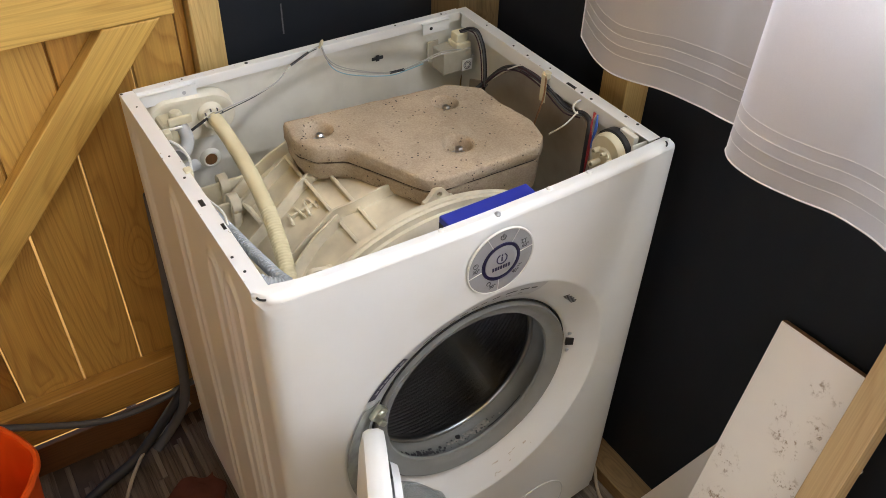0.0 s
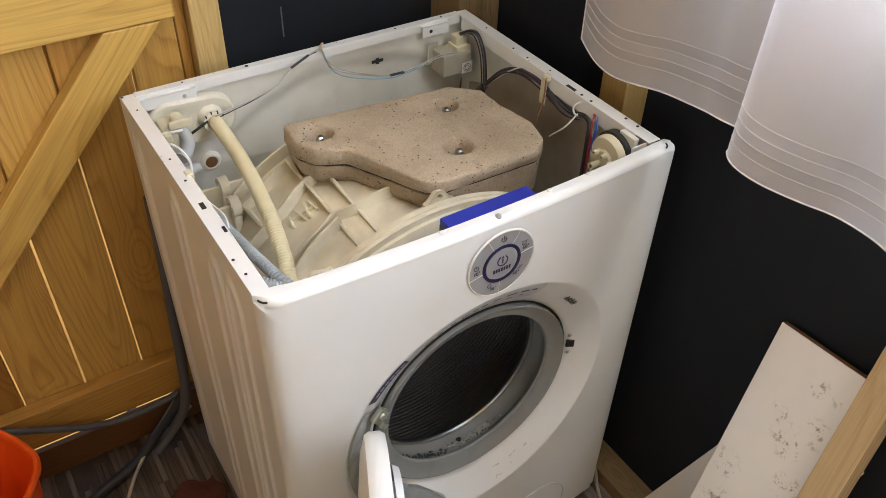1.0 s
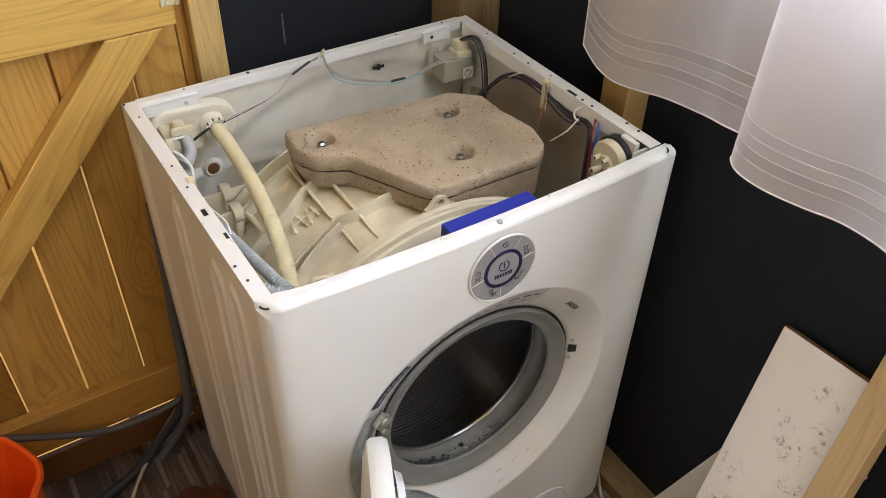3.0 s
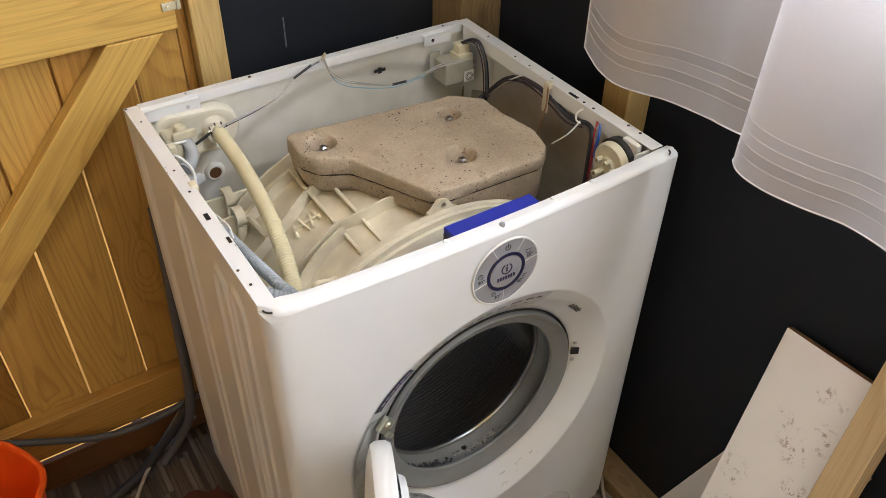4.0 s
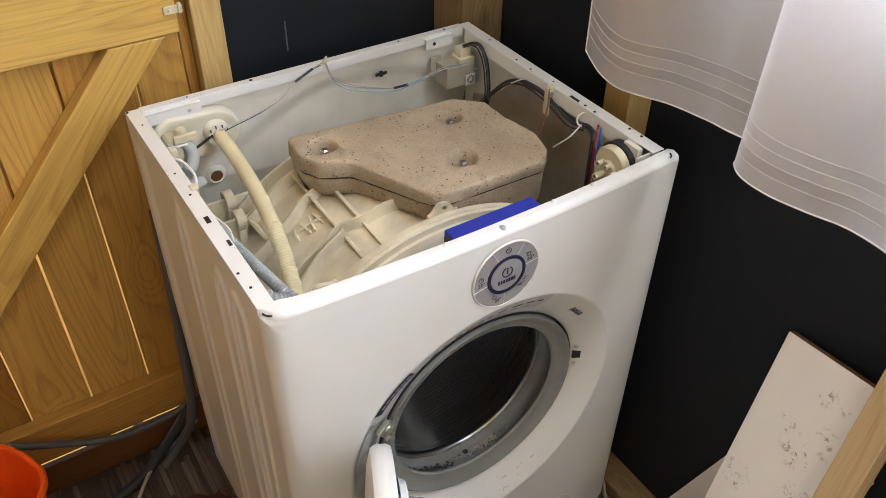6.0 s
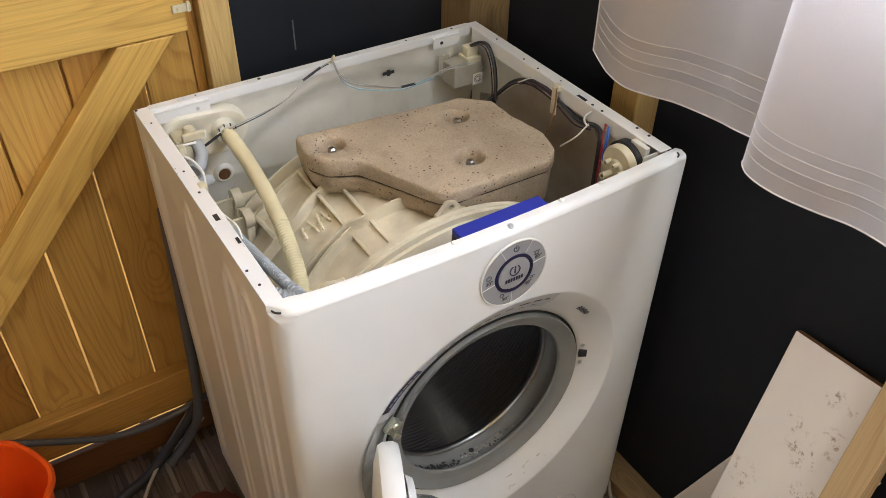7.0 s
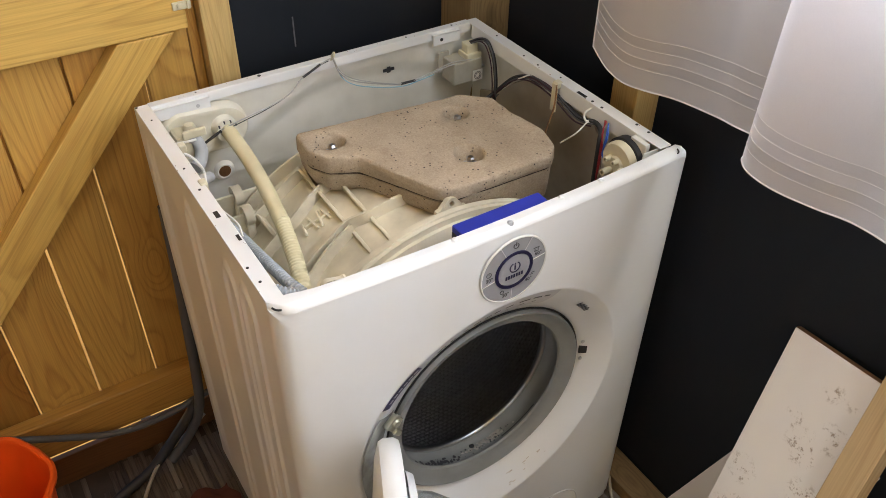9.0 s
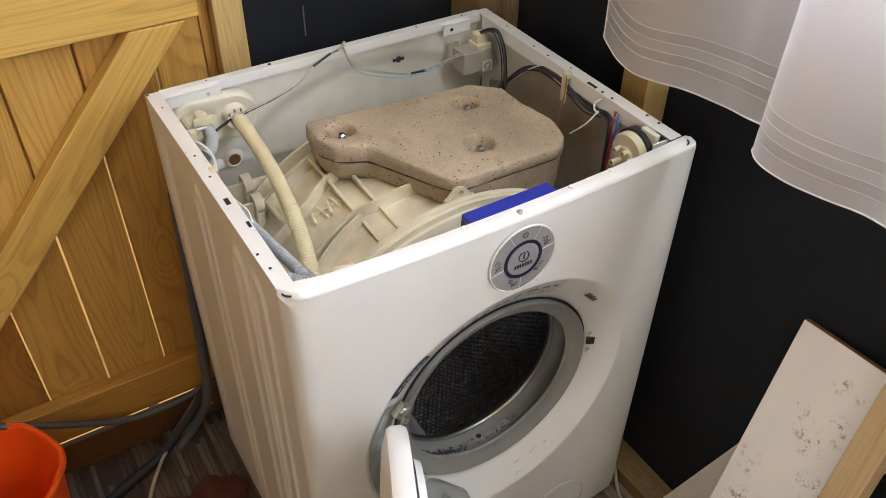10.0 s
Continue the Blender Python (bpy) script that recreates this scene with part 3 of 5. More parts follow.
for x, y, r in ((0.0025, 0.493, 0.002), (0.011, 0.45, 0.0014), (0.011, 0.255, 0.0018), (0.005, 0.084, 0.0018), (0.008, 0.055, 0.0018), (0.01, 0.31, 0.0016),
                (0.589, 0.085, 0.0022), (0.589, 0.061, 0.0022), (0.578, 0.168, 0.0022), (0.578, 0.147, 0.0022), (0.579, 0.338, 0.0018), (0.579, 0.301, 0.0018),
                (0.584, 0.42, 0.0016), (0.584, 0.25, 0.0014), (0.19, D - 0.006, 0.0028), (0.45, D - 0.007, 0.0016), (0.54, D - 0.007, 0.0018), (0.09, D - 0.006, 0.0014)):
    part("screw_hole", disc((x, y, H + 0.0003 if y < D - 0.02 else H + 0.0011), r), BLACK, machine)
for x, y, sx, sy in ((0.011, 0.195, 0.006, 0.014), (0.017, 0.14, 0.004, 0.012), (0.578, 0.192, 0.0055, 0.02)):
    part("slot", box((x - sx / 2, y - sy / 2, H + 0.0002), (x + sx / 2, y + sy / 2, H + 0.0008), 0.0003), BLACK, machine)
for x in (0.086, 0.512):
    part("screw_hole", disc((x, D - 0.0207, H - 0.013), 0.003, "y"), BLACK if x > 0.3 else SILVER, machine)
# chipped paint at the front corners
for c, a0 in (((0.013, 0.012), 3.3), ((W - 0.013, 0.011), 5.0)):
    pts = [(c[0] + 0.0105 * math.cos(a0 + 0.28 * k), c[1] + 0.0105 * math.sin(a0 + 0.28 * k), H + 0.0003) for k in range(5)]
    part("chipped_edge", tube(pts, 0.0012, 3, 6), BLACK, machine)
rnd = random.Random(31)
bm = bmesh.new()
for k in range(45):
    side_ = k % 3
    if side_ == 0:
        x, y, z = rnd.choice((0.0022, 0.0185)) + rnd.uniform(-0.001, 0.001), rnd.uniform(0.04, 0.48), H + 0.0002
    elif side_ == 1:
        x, y, z = W - rnd.choice((0.0028, 0.0195)) + rnd.uniform(-0.001, 0.001), rnd.uniform(0.06, 0.48), H + 0.0002
    else:
        x, y, z = rnd.uniform(0.03, 0.57), D - rnd.uniform(0.003, 0.011), H + 0.0012
    r = rnd.uniform(0.0003, 0.0009)
    n = rnd.randint(5, 7)
    bm.faces.new([bm.verts.new((x + r * rnd.uniform(0.5, 1.5) * math.cos(2 * math.pi * i / n), y + r * rnd.uniform(0.5, 2.2) * math.sin(2 * math.pi * i / n), z)) for i in range(n)])
tagged(part("paint_chips", bm, BROWN, machine, "small rusty chips in the white paint"), kind="stuff")
# screws and clips on the front rim
for x, m in ((0.304, SILVER), (0.229, ENAMEL), (0.389, ENAMEL), (0.455, ENAMEL)):
    y = face_y(x, 0.8) + (0.016 if m is ENAMEL else 0.009)
    part("rim_screw", lathe([(0, 0.0022), (0.003, 0.0016), (0.0042, 0.0), (0.0042, -0.004)], "z", 12, (x, y, H + 0.0003)), m, machine)

# slot in the back panel
bm = box((0.404, 0.4905, 0.7735), (0.426, 0.4925, 0.7795), 0.0012)
box((0.4115, 0.4904, 0.771), (0.4185, 0.4925, 0.782), 0.001, bm=bm)
part("slot", bm, BLACK, machine)
# round transport opening with its ring
ring = part("transport_ring", lathe([(0.0095, 0.0), (0.0095, -0.005), (0.012, -0.006), (0.017, -0.002), (0.0175, 0.0)], "y", 28, (0.110, 0.494, 0.681)), INNER, machine, "", 40)
part("opening", disc((0.110, 0.4885, 0.681), 0.0098, "y", 24, 0.002), BROWN, ring)

# ---- tub, drum, seal ----
tub = part("tub", lathe([(0.05, 0.452), (0.2, 0.452), (0.255, 0.44), (0.266, 0.42), (0.266, 0.155), (0.274, 0.153), (0.288, 0.152), (0.288, 0.147), (0.292, 0.146), (0.292, 0.138), (0.2895, 0.137), (0.2895, 0.131), (0.281, 0.130), (0.281, 0.124), (0.277, 0.122),
                         (0.27, 0.118), (0.235, 0.108), (0.19, 0.1), (0.172, 0.095)], "y", 120, (TX, 0, TZ)), TUB, machine, "cream plastic outer tub with moulded ribs", 32)


def polar(x, r):
    """Height on the tub at x for radius r."""
    return TZ + math.sqrt(max(0.0, r * r - (x - TX) ** 2))


def arc_rib(line, h=0.019, w=0.0032):
    """A moulded rib over the tub along a line of (x, y)."""
    bm = bmesh.new()
    rows = []
    for p in smooth_path([(x, y, 0) for x, y in line], 7):
        a = math.acos(max(-1.0, min(1.0, (p.x - TX) / 0.272)))
        rows.append([bm.verts.new((TX + r * math.cos(a), p.y + o, TZ + r * math.sin(a))) for r, o in ((0.262, -w), (0.266 + h, -w * 0.6), (0.266 + h, w * 0.6), (0.262, w))])
    for a, b in zip(rows, rows[1:]):
        for j in range(3):
            bm.faces.new((a[j], a[j + 1], b[j + 1], b[j]))
    bm.faces.new(rows[0])
    bm.faces.new(rows[-1][::-1])
    return bm


for line in (((0.055, 0.32), (0.094, 0.321), (0.125, 0.316), (0.161, 0.317), (0.196, 0.328), (0.25, 0.332)),
             ((0.07, 0.23), (0.11, 0.226), (0.168, 0.228), (0.201, 0.234), (0.231, 0.225), (0.277, 0.222), (0.36, 0.215)),
             ((0.09, 0.19), (0.127, 0.205), (0.164, 0.216), (0.186, 0.219), (0.204, 0.222)),
             ((0.07, 0.392), (0.119, 0.388), (0.147, 0.383), (0.2, 0.39)),
             ((0.06, 0.42), (0.12, 0.42), (0.2, 0.42), (0.3, 0.42))):
    part("rib", arc_rib(line), TUB, tub, "", 40)
for x, y0, y1 in ((0.205, 0.154, 0.395), (0.235, 0.152, 0.395), (0.13, 0.33, 0.40), (0.335, 0.2, 0.395)):
    a = math.atan2(polar(x, 0.262) - TZ, x - TX)
    bm = box((-0.0026, y0, 0.26), (0.0026, y1, 0.285), 0.0014)
    for v in bm.verts:
        if v.co.z > 0.27 and v.co.y < y0 + 0.01:
            v.co.z -= 0.016
    bmesh.ops.transform(bm, matrix=Matrix.Translation((TX, 0, TZ)) @ Matrix.Rotation(math.pi / 2 - a, 4, "Y"), verts=bm.verts[:])
    part("rib", bm, TUB, tub, "", 40)
# raised casting mark, a comb of small bars
for k, (dx, dy, ln) in enumerate(((0, 0, 0.022), (0.014, -0.002, 0.03), (0.024, -0.004, 0.032), (0.034, -0.004, 0.026))):
    x = 0.158 + dx
    a = math.atan2(polar(x, 0.266) - TZ, x - TX)
    bm = box((-0.0017, -ln / 2, 0.264), (0.0017, ln / 2, 0.272), 0.0007)
    bmesh.ops.transform(bm, matrix=Matrix.Translation((TX, 0.293 + dy, TZ)) @ Matrix.Rotation(math.pi / 2 - a, 4, "Y") @ Matrix.Rotation(0.35 * (k % 2) - 0.2, 4, "Z"), verts=bm.verts[:])
    part("casting_mark", bm, TUB, tub)
bm = box((-0.0015, -0.022, 0.264), (0.0015, 0.022, 0.2715), 0.0005)
a = math.atan2(polar(0.178, 0.266) - TZ, 0.178 - TX)
bmesh.ops.transform(bm, matrix=Matrix.Translation((TX, 0.290, TZ)) @ Matrix.Rotation(math.pi / 2 - a, 4, "Y") @ Matrix.Rotation(1.35, 4, "Z"), verts=bm.verts[:])
part("casting_mark", bm, TUB, tub)


def lug(angle, y):
    bm = lathe([(0.0046, -0.004), (0.0046, 0.004), (0.0105, 0.004), (0.0105, -0.004)], "y", 20, (0, 0, 0.2995), True)
    for k in (-1, 1):
        side_ = [(k * x, z) for x, z in ((0.0, 0.28), (0.026, 0.28), (0.023, 0.2915), (0.0185, 0.293), (0.0085, 0.3055), (0.0072, 0.2995), (0.005, 0.2938), (0.0, 0.292))]
        a = [bm.verts.new((x, -0.0035, z)) for x, z in side_]
        b = [bm.verts.new((x, 0.0035, z)) for x, z in side_]
        bm.faces.new(a)
        bm.faces.new(b[::-1])
        for i in range(len(a)):
            bm.faces.new((a[i], a[i - 1], b[i - 1], b[i]))
    bmesh.ops.transform(bm, matrix=Matrix.Translation((TX, y, TZ)) @ Matrix.Rotation(radians(angle), 4, "Y"), verts=bm.verts[:])
    return part("screw_lug", bm, TUB, tub, "", 40)


for g in (1.6, -38, 46):
    lug(g, 0.15)
# fine teeth of the joint behind the flange
for k in range(7):
    bm = box((-0.006, 0.152, 0.27), (0.006, 0.172, 0.284), 0.002)
    bmesh.ops.transform(bm, matrix=Matrix.Translation((TX, 0, TZ)) @ Matrix.Rotation(radians(14 + 5 * k), 4, "Y"), verts=bm.verts[:])
    part("joint_tooth", bm, TUB if k % 3 else BLACK, tub)
# spring lugs at the shoulder of the tub
for y, z in ((0.43, 0.672), (0.39, 0.66)):
    bm = lathe([(0.007, -0.007), (0.007, 0.007), (0.016, 0.007), (0.016, -0.007)], "x", 18, (0.105, y, z), True)
    box((0.098, y - 0.012, z - 0.07), (0.112, y + 0.012, z - 0.012), 0.003, bm=bm)
    box((0.07, y - 0.003, z - 0.05), (0.14, y + 0.003, z + 0.004), 0.002, bm=bm)
    part("spring_lug", bm, TUB, tub, "", 40)

# ---- concrete counterweight ----
from mathutils.geometry import delaunay_2d_cdt


def rounded(points, radius=0.0075):
    """Rounds the corners of a polygon with short arcs."""
    out = []
    n = len(points)
    for i in range(n):
        a, p, b = (Vector(points[k % n]) for k in (i - 1, i, i + 1))
        ca, cb = min(radius, 0.45 * (a - p).length), min(radius, 0.45 * (b - p).length)
        s0, s1 = p + (a - p).normalized() * ca, p + (b - p).normalized() * cb
        out += [tuple(s0.lerp(p, t).lerp(p.lerp(s1, t), t)) for t in (0, 0.25, 0.5, 0.75, 1)]
        span = (Vector(points[(i + 1) % n]) - (p + (b - p).normalized() * cb)).length
        for k in range(1, int(span / 0.012)):
            out.append(tuple(s1.lerp(b, 0.012 * k / (b - s1).length)))
            if (Vector(out[-1]) - b).length < radius * 1.5:
                out.pop()
                break
    return out


OUT = rounded([(0.197, 0.392), (0.193, 0.340), (0.208, 0.309), (0.249, 0.286), (0.304, 0.158), (0.326, 0.147), (0.488, 0.143), (0.512, 0.165), (0.524, 0.21),
               (0.513, 0.275), (0.513, 0.328), (0.472, 0.364), (0.214, 0.391)])
WELLS = ((0.233, 0.345, 0.0245), (0.438, 0.318, 0.0225), (0.391, 0.211, 0.0245))
ZT = 0.775


def block():
    rnd = random.Random(5)
    co, edges_, ring_ids = [], [], []

    def loop(pts):
        s = len(co)
        co.extend(Vector(p) for p in pts)
        edges_.extend((s + i, s + (i + 1) % len(pts)) for i in range(len(pts)))
        ring_ids.append(range(s, s + len(pts)))

    sign = 1 if sum(a[0] * b[1] - b[0] * a[1] for a, b in zip(OUT, OUT[1:] + OUT[:1])) > 0 else -1

    def offset(d):
        n = len(OUT)
        res = []
        for i in range(n):
            t = (Vector(OUT[(i + 1) % n]) - Vector(OUT[i - 1])).normalized()
            res.append(Vector(OUT[i]) + Vector((-t.y, t.x)) * d * sign)
        return res

    topring = offset(0.0045)
    loop(topring)
    for x, y, r in WELLS:
        loop([(x + r * math.cos(2 * math.pi * k / 28), y + r * math.sin(2 * math.pi * k / 28)) for k in range(28)])
    for i in range(420):
        p = Vector((rnd.uniform(0.19, 0.53), rnd.uniform(0.125, 0.395)))
        if all((p - Vector((x, y))).length > r + 0.004 for x, y, r in WELLS):
            co.append(p)
    vs, es, fs, ov, oe, of = delaunay_2d_cdt(co, edges_, [], 1, 1e-6)
    back = {}
    for i, src in enumerate(ov):
        for s in src:
            back[s] = i

    def inside(p, poly):
        hit = False
        for a, b in zip(poly, poly[1:] + poly[:1]):
            if (a[1] > p[1]) != (b[1] > p[1]) and p[0] < (b[0] - a[0]) * (p[1] - a[1]) / (b[1] - a[1]) + a[0]:
                hit = not hit
        return hit

    poly = [tuple(p) for p in topring]
    bm = bmesh.new()

    def lift(x, y):
        # the cast top dips and ripples a little; a shallow step crosses its far end
        h = 0.0018 * noise.noise((x * 14, y * 14, 3.0)) + 0.0006 * noise.noise((x * 60, y * 60, 7.0))
        h -= 0.0022 / (1 + math.exp(-(x - 0.47 - 0.3 * (0.27 - y)) / 0.003))
        h += 0.0018 * noise.noise((x * 95, y * 95, 1.0)) * min(1, max(0, (x + y * 0.6 - 0.6) / 0.06))
        h -= 0.006 * bell(math.hypot(x - 0.494, y - 0.279), 0.011)
        return h

    verts = [bm.verts.new((v[0], v[1], ZT + lift(v[0], v[1]))) for v in vs]
    for f in fs:
        c = (sum(vs[i][0] for i in f) / len(f), sum(vs[i][1] for i in f) / len(f))
        if inside(c, poly) and all(math.hypot(c[0] - x, c[1] - y) > r * 0.999 for x, y, r in WELLS):
            bm.faces.new([verts[i] for i in f])
    # well walls
    for (x, y, r), ids in zip(WELLS, ring_ids[1:]):
        prev = [verts[back[i]] for i in ids]
        for rr, dz in ((r * 0.95, -0.0012), (r * 0.86, -0.0045), (r * 0.8, -0.012), (r * 0.74, -0.019), (r * 0.6, -0.0225), (0.001, -0.023)):
            cur = [bm.verts.new((x + rr * math.cos(2 * math.pi * k / 28), y + rr * math.sin(2 * math.pi * k / 28), ZT + dz)) for k in range(28)]
            for k in range(28):
                bm.faces.new((prev[k], prev[(k + 1) % 28], cur[(k + 1) % 28], cur[k]))
            prev = cur
    # flank: rounded shoulder, seam, undercut skirt
    prev = [verts[back[i]] for i in ring_ids[0]]
    for d, z in ((0.0015, ZT - 0.0015), (0.0, ZT - 0.005), (-0.001, ZT - 0.026), (0.0, ZT - 0.0275), (0.006, ZT - 0.030), (0.0015, ZT - 0.0325), (0.004, ZT - 0.052), (0.012, ZT - 0.066), (0.04, ZT - 0.075)):
        ring = offset(d)
        cur = []
        for p in ring:
            lean = 0.009 * min(1, max(0, (0.30 - p.y) / 0.15))
            low = z + lean * min(1, (ZT - z) / 0.03)
            if z < ZT - 0.04 and p.x > 0.4 and p.y < 0.3:
                low -= 0.03 * min(1, (p.x - 0.4) / 0.05)
            j = (0.0022 if p.x > 0.44 and p.y > 0.24 else 0.001) * noise.noise((p.x * 70, p.y * 70, z * 70))
            cur.append(bm.verts.new((p.x + j, p.y + j, low)))
        n = len(prev)
        for k in range(n):
            bm.faces.new((prev[k], prev[(k + 1) % n], cur[(k + 1) % n], cur[k]))
        prev = cur
    # a dark strip in the groove paints the shade of the crack
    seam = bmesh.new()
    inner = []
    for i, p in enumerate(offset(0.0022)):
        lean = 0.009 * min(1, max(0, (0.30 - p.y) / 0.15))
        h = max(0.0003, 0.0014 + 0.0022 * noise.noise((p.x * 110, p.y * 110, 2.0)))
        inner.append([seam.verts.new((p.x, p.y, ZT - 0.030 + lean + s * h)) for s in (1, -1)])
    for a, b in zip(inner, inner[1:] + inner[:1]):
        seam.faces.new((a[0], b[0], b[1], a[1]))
    return bm, seam


block_mesh, seam_mesh = block()
weight = part("counterweight", block_mesh, CONCRETE, machine, "tan cast concrete counterweight with three bolt wells", 50)
part("seam", seam_mesh, SEAM_SHADE, weight, "dark strip painting the crack's shade along the casting seam")
for x, y, r in WELLS:
    bm = lathe([(0, 0.0145), (0.004, 0.0145), (0.0065, 0.012), (0.0065, 0.004), (0.0115, 0.003), (0.0115, 0.0)], "z", 6, (x + 0.003, y + 0.002, ZT - 0.0228))
    part("bolt", bm, LIP, weight, "steel hexagon bolt")

# rubber door seal
seal = part("door_seal", lathe([(0.1685, 0.03), (0.1682, 0.0175), (0.1665, 0.0152), (0.163, 0.0168), (0.158, 0.022), (0.150, 0.0255), (0.1435, 0.0275), (0.1415, 0.031), (0.1435, 0.035), (0.1495, 0.037),
                                (0.1565, 0.043), (0.1572, 0.056), (0.154, 0.065), (0.151, 0.0705), (0.1495, 0.077), (0.154, 0.082), (0.170, 0.083)], "y", 96, (CX, 0, CZ)), SEAL, machine, "grey rubber door seal with mould stains", 40)
# two black rings paint the shadow line around the seal
part("gap_shadow_ring", lathe([(0.1722, 0.0245), (0.1722, 0.0212), (0.1706, 0.0205), (0.1695, 0.0225), (0.1695, 0.026)], "y", 96, (CX, 0, CZ)), BLACK, machine, "", 60)
part("gap_shadow_fill", lathe([(0.166, 0.0285), (0.172, 0.0285), (0.172, 0.031)], "y", 96, (CX, 0, CZ)), BLACK, machine)
rnd = random.Random(3)
bm = bmesh.new()
for k in range(150):
    a = radians(rnd.gauss(245, 9) if k < 120 else rnd.uniform(262, 300))
    r = 0.1574 - rnd.random() * 0.003
    y = 0.0445 + rnd.random() ** 2 * 0.012
    s = rnd.uniform(0.0005, 0.0022) if k < 120 else rnd.uniform(0.0005, 0.0012)
    bmesh.ops.create_icosphere(bm, subdivisions=1, radius=s, matrix=Matrix.Translation((CX + r * math.cos(a), y, CZ + r * math.sin(a))) @ Matrix.Rotation(-a, 4, "Y") @ Matrix.Diagonal((0.25, 1.6, 1.4, 1)))
tagged(part("mould_stain", bm, PRINT, seal, "dark mould specks"), kind="stuff")
part("mould_streak", lathe([(0.1488, 0.0374), (0.1535, 0.0408), (0.1552, 0.0432)], "y", 20, (CX, 0, CZ), False, (radians(290), radians(318))), PRINT, seal, "dark mould streak")
rnd = random.Random(13)
bm = bmesh.new()
for k in range(70):
    a = radians(rnd.gauss(280, 6))
    y = 0.047 + rnd.random() * 0.014
    bmesh.ops.create_icosphere(bm, subdivisions=1, radius=rnd.uniform(0.0008, 0.003), matrix=Matrix.Translation((CX + 0.1568 * math.cos(a), y, CZ + 0.1568 * math.sin(a))) @ Matrix.Rotation(-a, 4, "Y") @ Matrix.Diagonal((0.2, 1.3, 1.6, 1)))
tagged(part("lime_stain", bm, LIME, seal, "pale brown limescale stain"), kind="stuff")
part("drain_hole", lathe([(0, 0.001), (0.0045, 0.001), (0.0045, 0)], "z", 14, (CX + 0.004, 0.058, CZ - 0.1562)), BLACK, seal)

# drum, turning about its axis
drum = empty("drum", (CX, 0.2375, CZ))
drum.parent = machine
tagged(drum, "perforated steel drum")
shell = part("shell", lathe([(0.1458, -0.166), (0.1458, -0.161), (0.152, -0.158), (0.2, -0.153), (0.222, -0.148), (0.228, -0.14), (0.228, 0.15), (0.222, 0.158), (0.1, 0.162), (0.0, 0.150)], "y", 96), STEEL, drum, "", 40)
part("drum_lip", lathe([(0.1458, -0.157), (0.1436, -0.161), (0.1446, -0.1665), (0.148, -0.168), (0.149, -0.163)], "y", 96, (0, 0, 0), True), LIP, drum, "bright steel drum lip", 60)
bm = bmesh.new()


def dimple(bm, at, n, u, r, h):
    w = n.cross(u)
    turn = [u * math.cos(k * math.pi / 3) + w * math.sin(k * math.pi / 3) for k in range(6)]
    ring = [bm.verts.new(at + d * r) for d in turn]
    mid = [bm.verts.new(at + n * h + d * r * 0.5) for d in turn]
    for k in range(6):
        bm.faces.new((ring[k], ring[(k + 1) % 6], mid[(k + 1) % 6], mid[k]))
    bm.faces.new(mid)


for i in range(150):
    for j in range(41):
        a = 2 * math.pi * (i + 0.5 * (j % 2)) / 150
        y = -0.134 + 0.0069 * j
        if min(abs(((math.degrees(a) - s + 180) % 360) - 180) for s in (30, 150, 270)) < 7:
            continue
        nrm = Vector((-math.cos(a), 0, -math.sin(a)))
        dimple(bm, Vector((0.2279 * math.cos(a), y, 0.2279 * math.sin(a))), nrm, Vector((0, 1, 0)), 0.0033, 0.0021)
for i in range(-23, 24):
    for j in range(-27, 28):
        x, z = 0.0092 * (i + 0.5 * (j % 2)), 0.008 * j
        r = math.hypot(x, z)
        if 0.03 < r < 0.212:
            yy = 0.150 + 0.012 * r / 0.1 if r < 0.1 else 0.162 - 0.004 * (r - 0.1) / 0.122
            dimple(bm, Vector((x, yy, z)), Vector((0, -1, 0)), Vector((1, 0, 0)), 0.0038, 0.0024)
tagged(part("perforation", bm, STEEL, drum, "raised steel perforations", 50), kind="stuff")
for s in (30, 150, 270):
    bm = bmesh.new()
    rows = []
    for y in (-0.135, -0.12, -0.05, 0.05, 0.12, 0.15):
        k = 0.75 if abs(y) > 0.13 else 1.0
        rows.append([bm.verts.new((0.2285 - hgt * k, y, off)) for hgt, off in ((0, -0.03), (0.018, -0.02), (0.04, -0.009), (0.044, 0.0), (0.04, 0.009), (0.018, 0.02), (0, 0.03))])
    for a, b in zip(rows, rows[1:]):
        for j in range(6):
            bm.faces.new((a[j], a[j + 1], b[j + 1], b[j]))
    bm.faces.new(rows[0])
    bm.faces.new(rows[-1][::-1])
    bmesh.ops.transform(bm, matrix=Matrix.Rotation(-radians(s), 4, "Y"), verts=bm.verts[:])
    part("lifter", bm, LIFTER, drum, "grey plastic lifter", 50)

# ---- porthole door, swung wide open ----
door = empty("door", (0.098, -0.012, CZ))
door.parent = machine
tagged(door, "open white porthole door with a glass bowl")
DX = 0.212          # hinge to the middle of the door
part("door_shell", lathe([(0.0, -0.02), (0.08, -0.0195), (0.15, -0.017), (0.2, -0.011), (0.219, -0.005), (0.2225, 0.001), (0.2225, 0.014), (0.219, 0.02), (0.166, 0.023), (0.158, 0.018)], "y", 96, (DX, 0, 0)),
     ENAMEL, door, "", 40)
part("bowl", lathe([(0.16, 0.022), (0.154, 0.056), (0.14, 0.086), (0.11, 0.102), (0.055, 0.108), (0.0, 0.109)], "y", 72, (DX, 0, 0)), GLASS, door, "grey translucent glass bowl", 50)
bm = lathe([(0.158, 0.019), (0.163, 0.032), (0.177, 0.034), (0.182, 0.025)], "y", 72, (DX, 0, 0))
part("bowl_ring", bm, ENAMEL, door, "", 40)
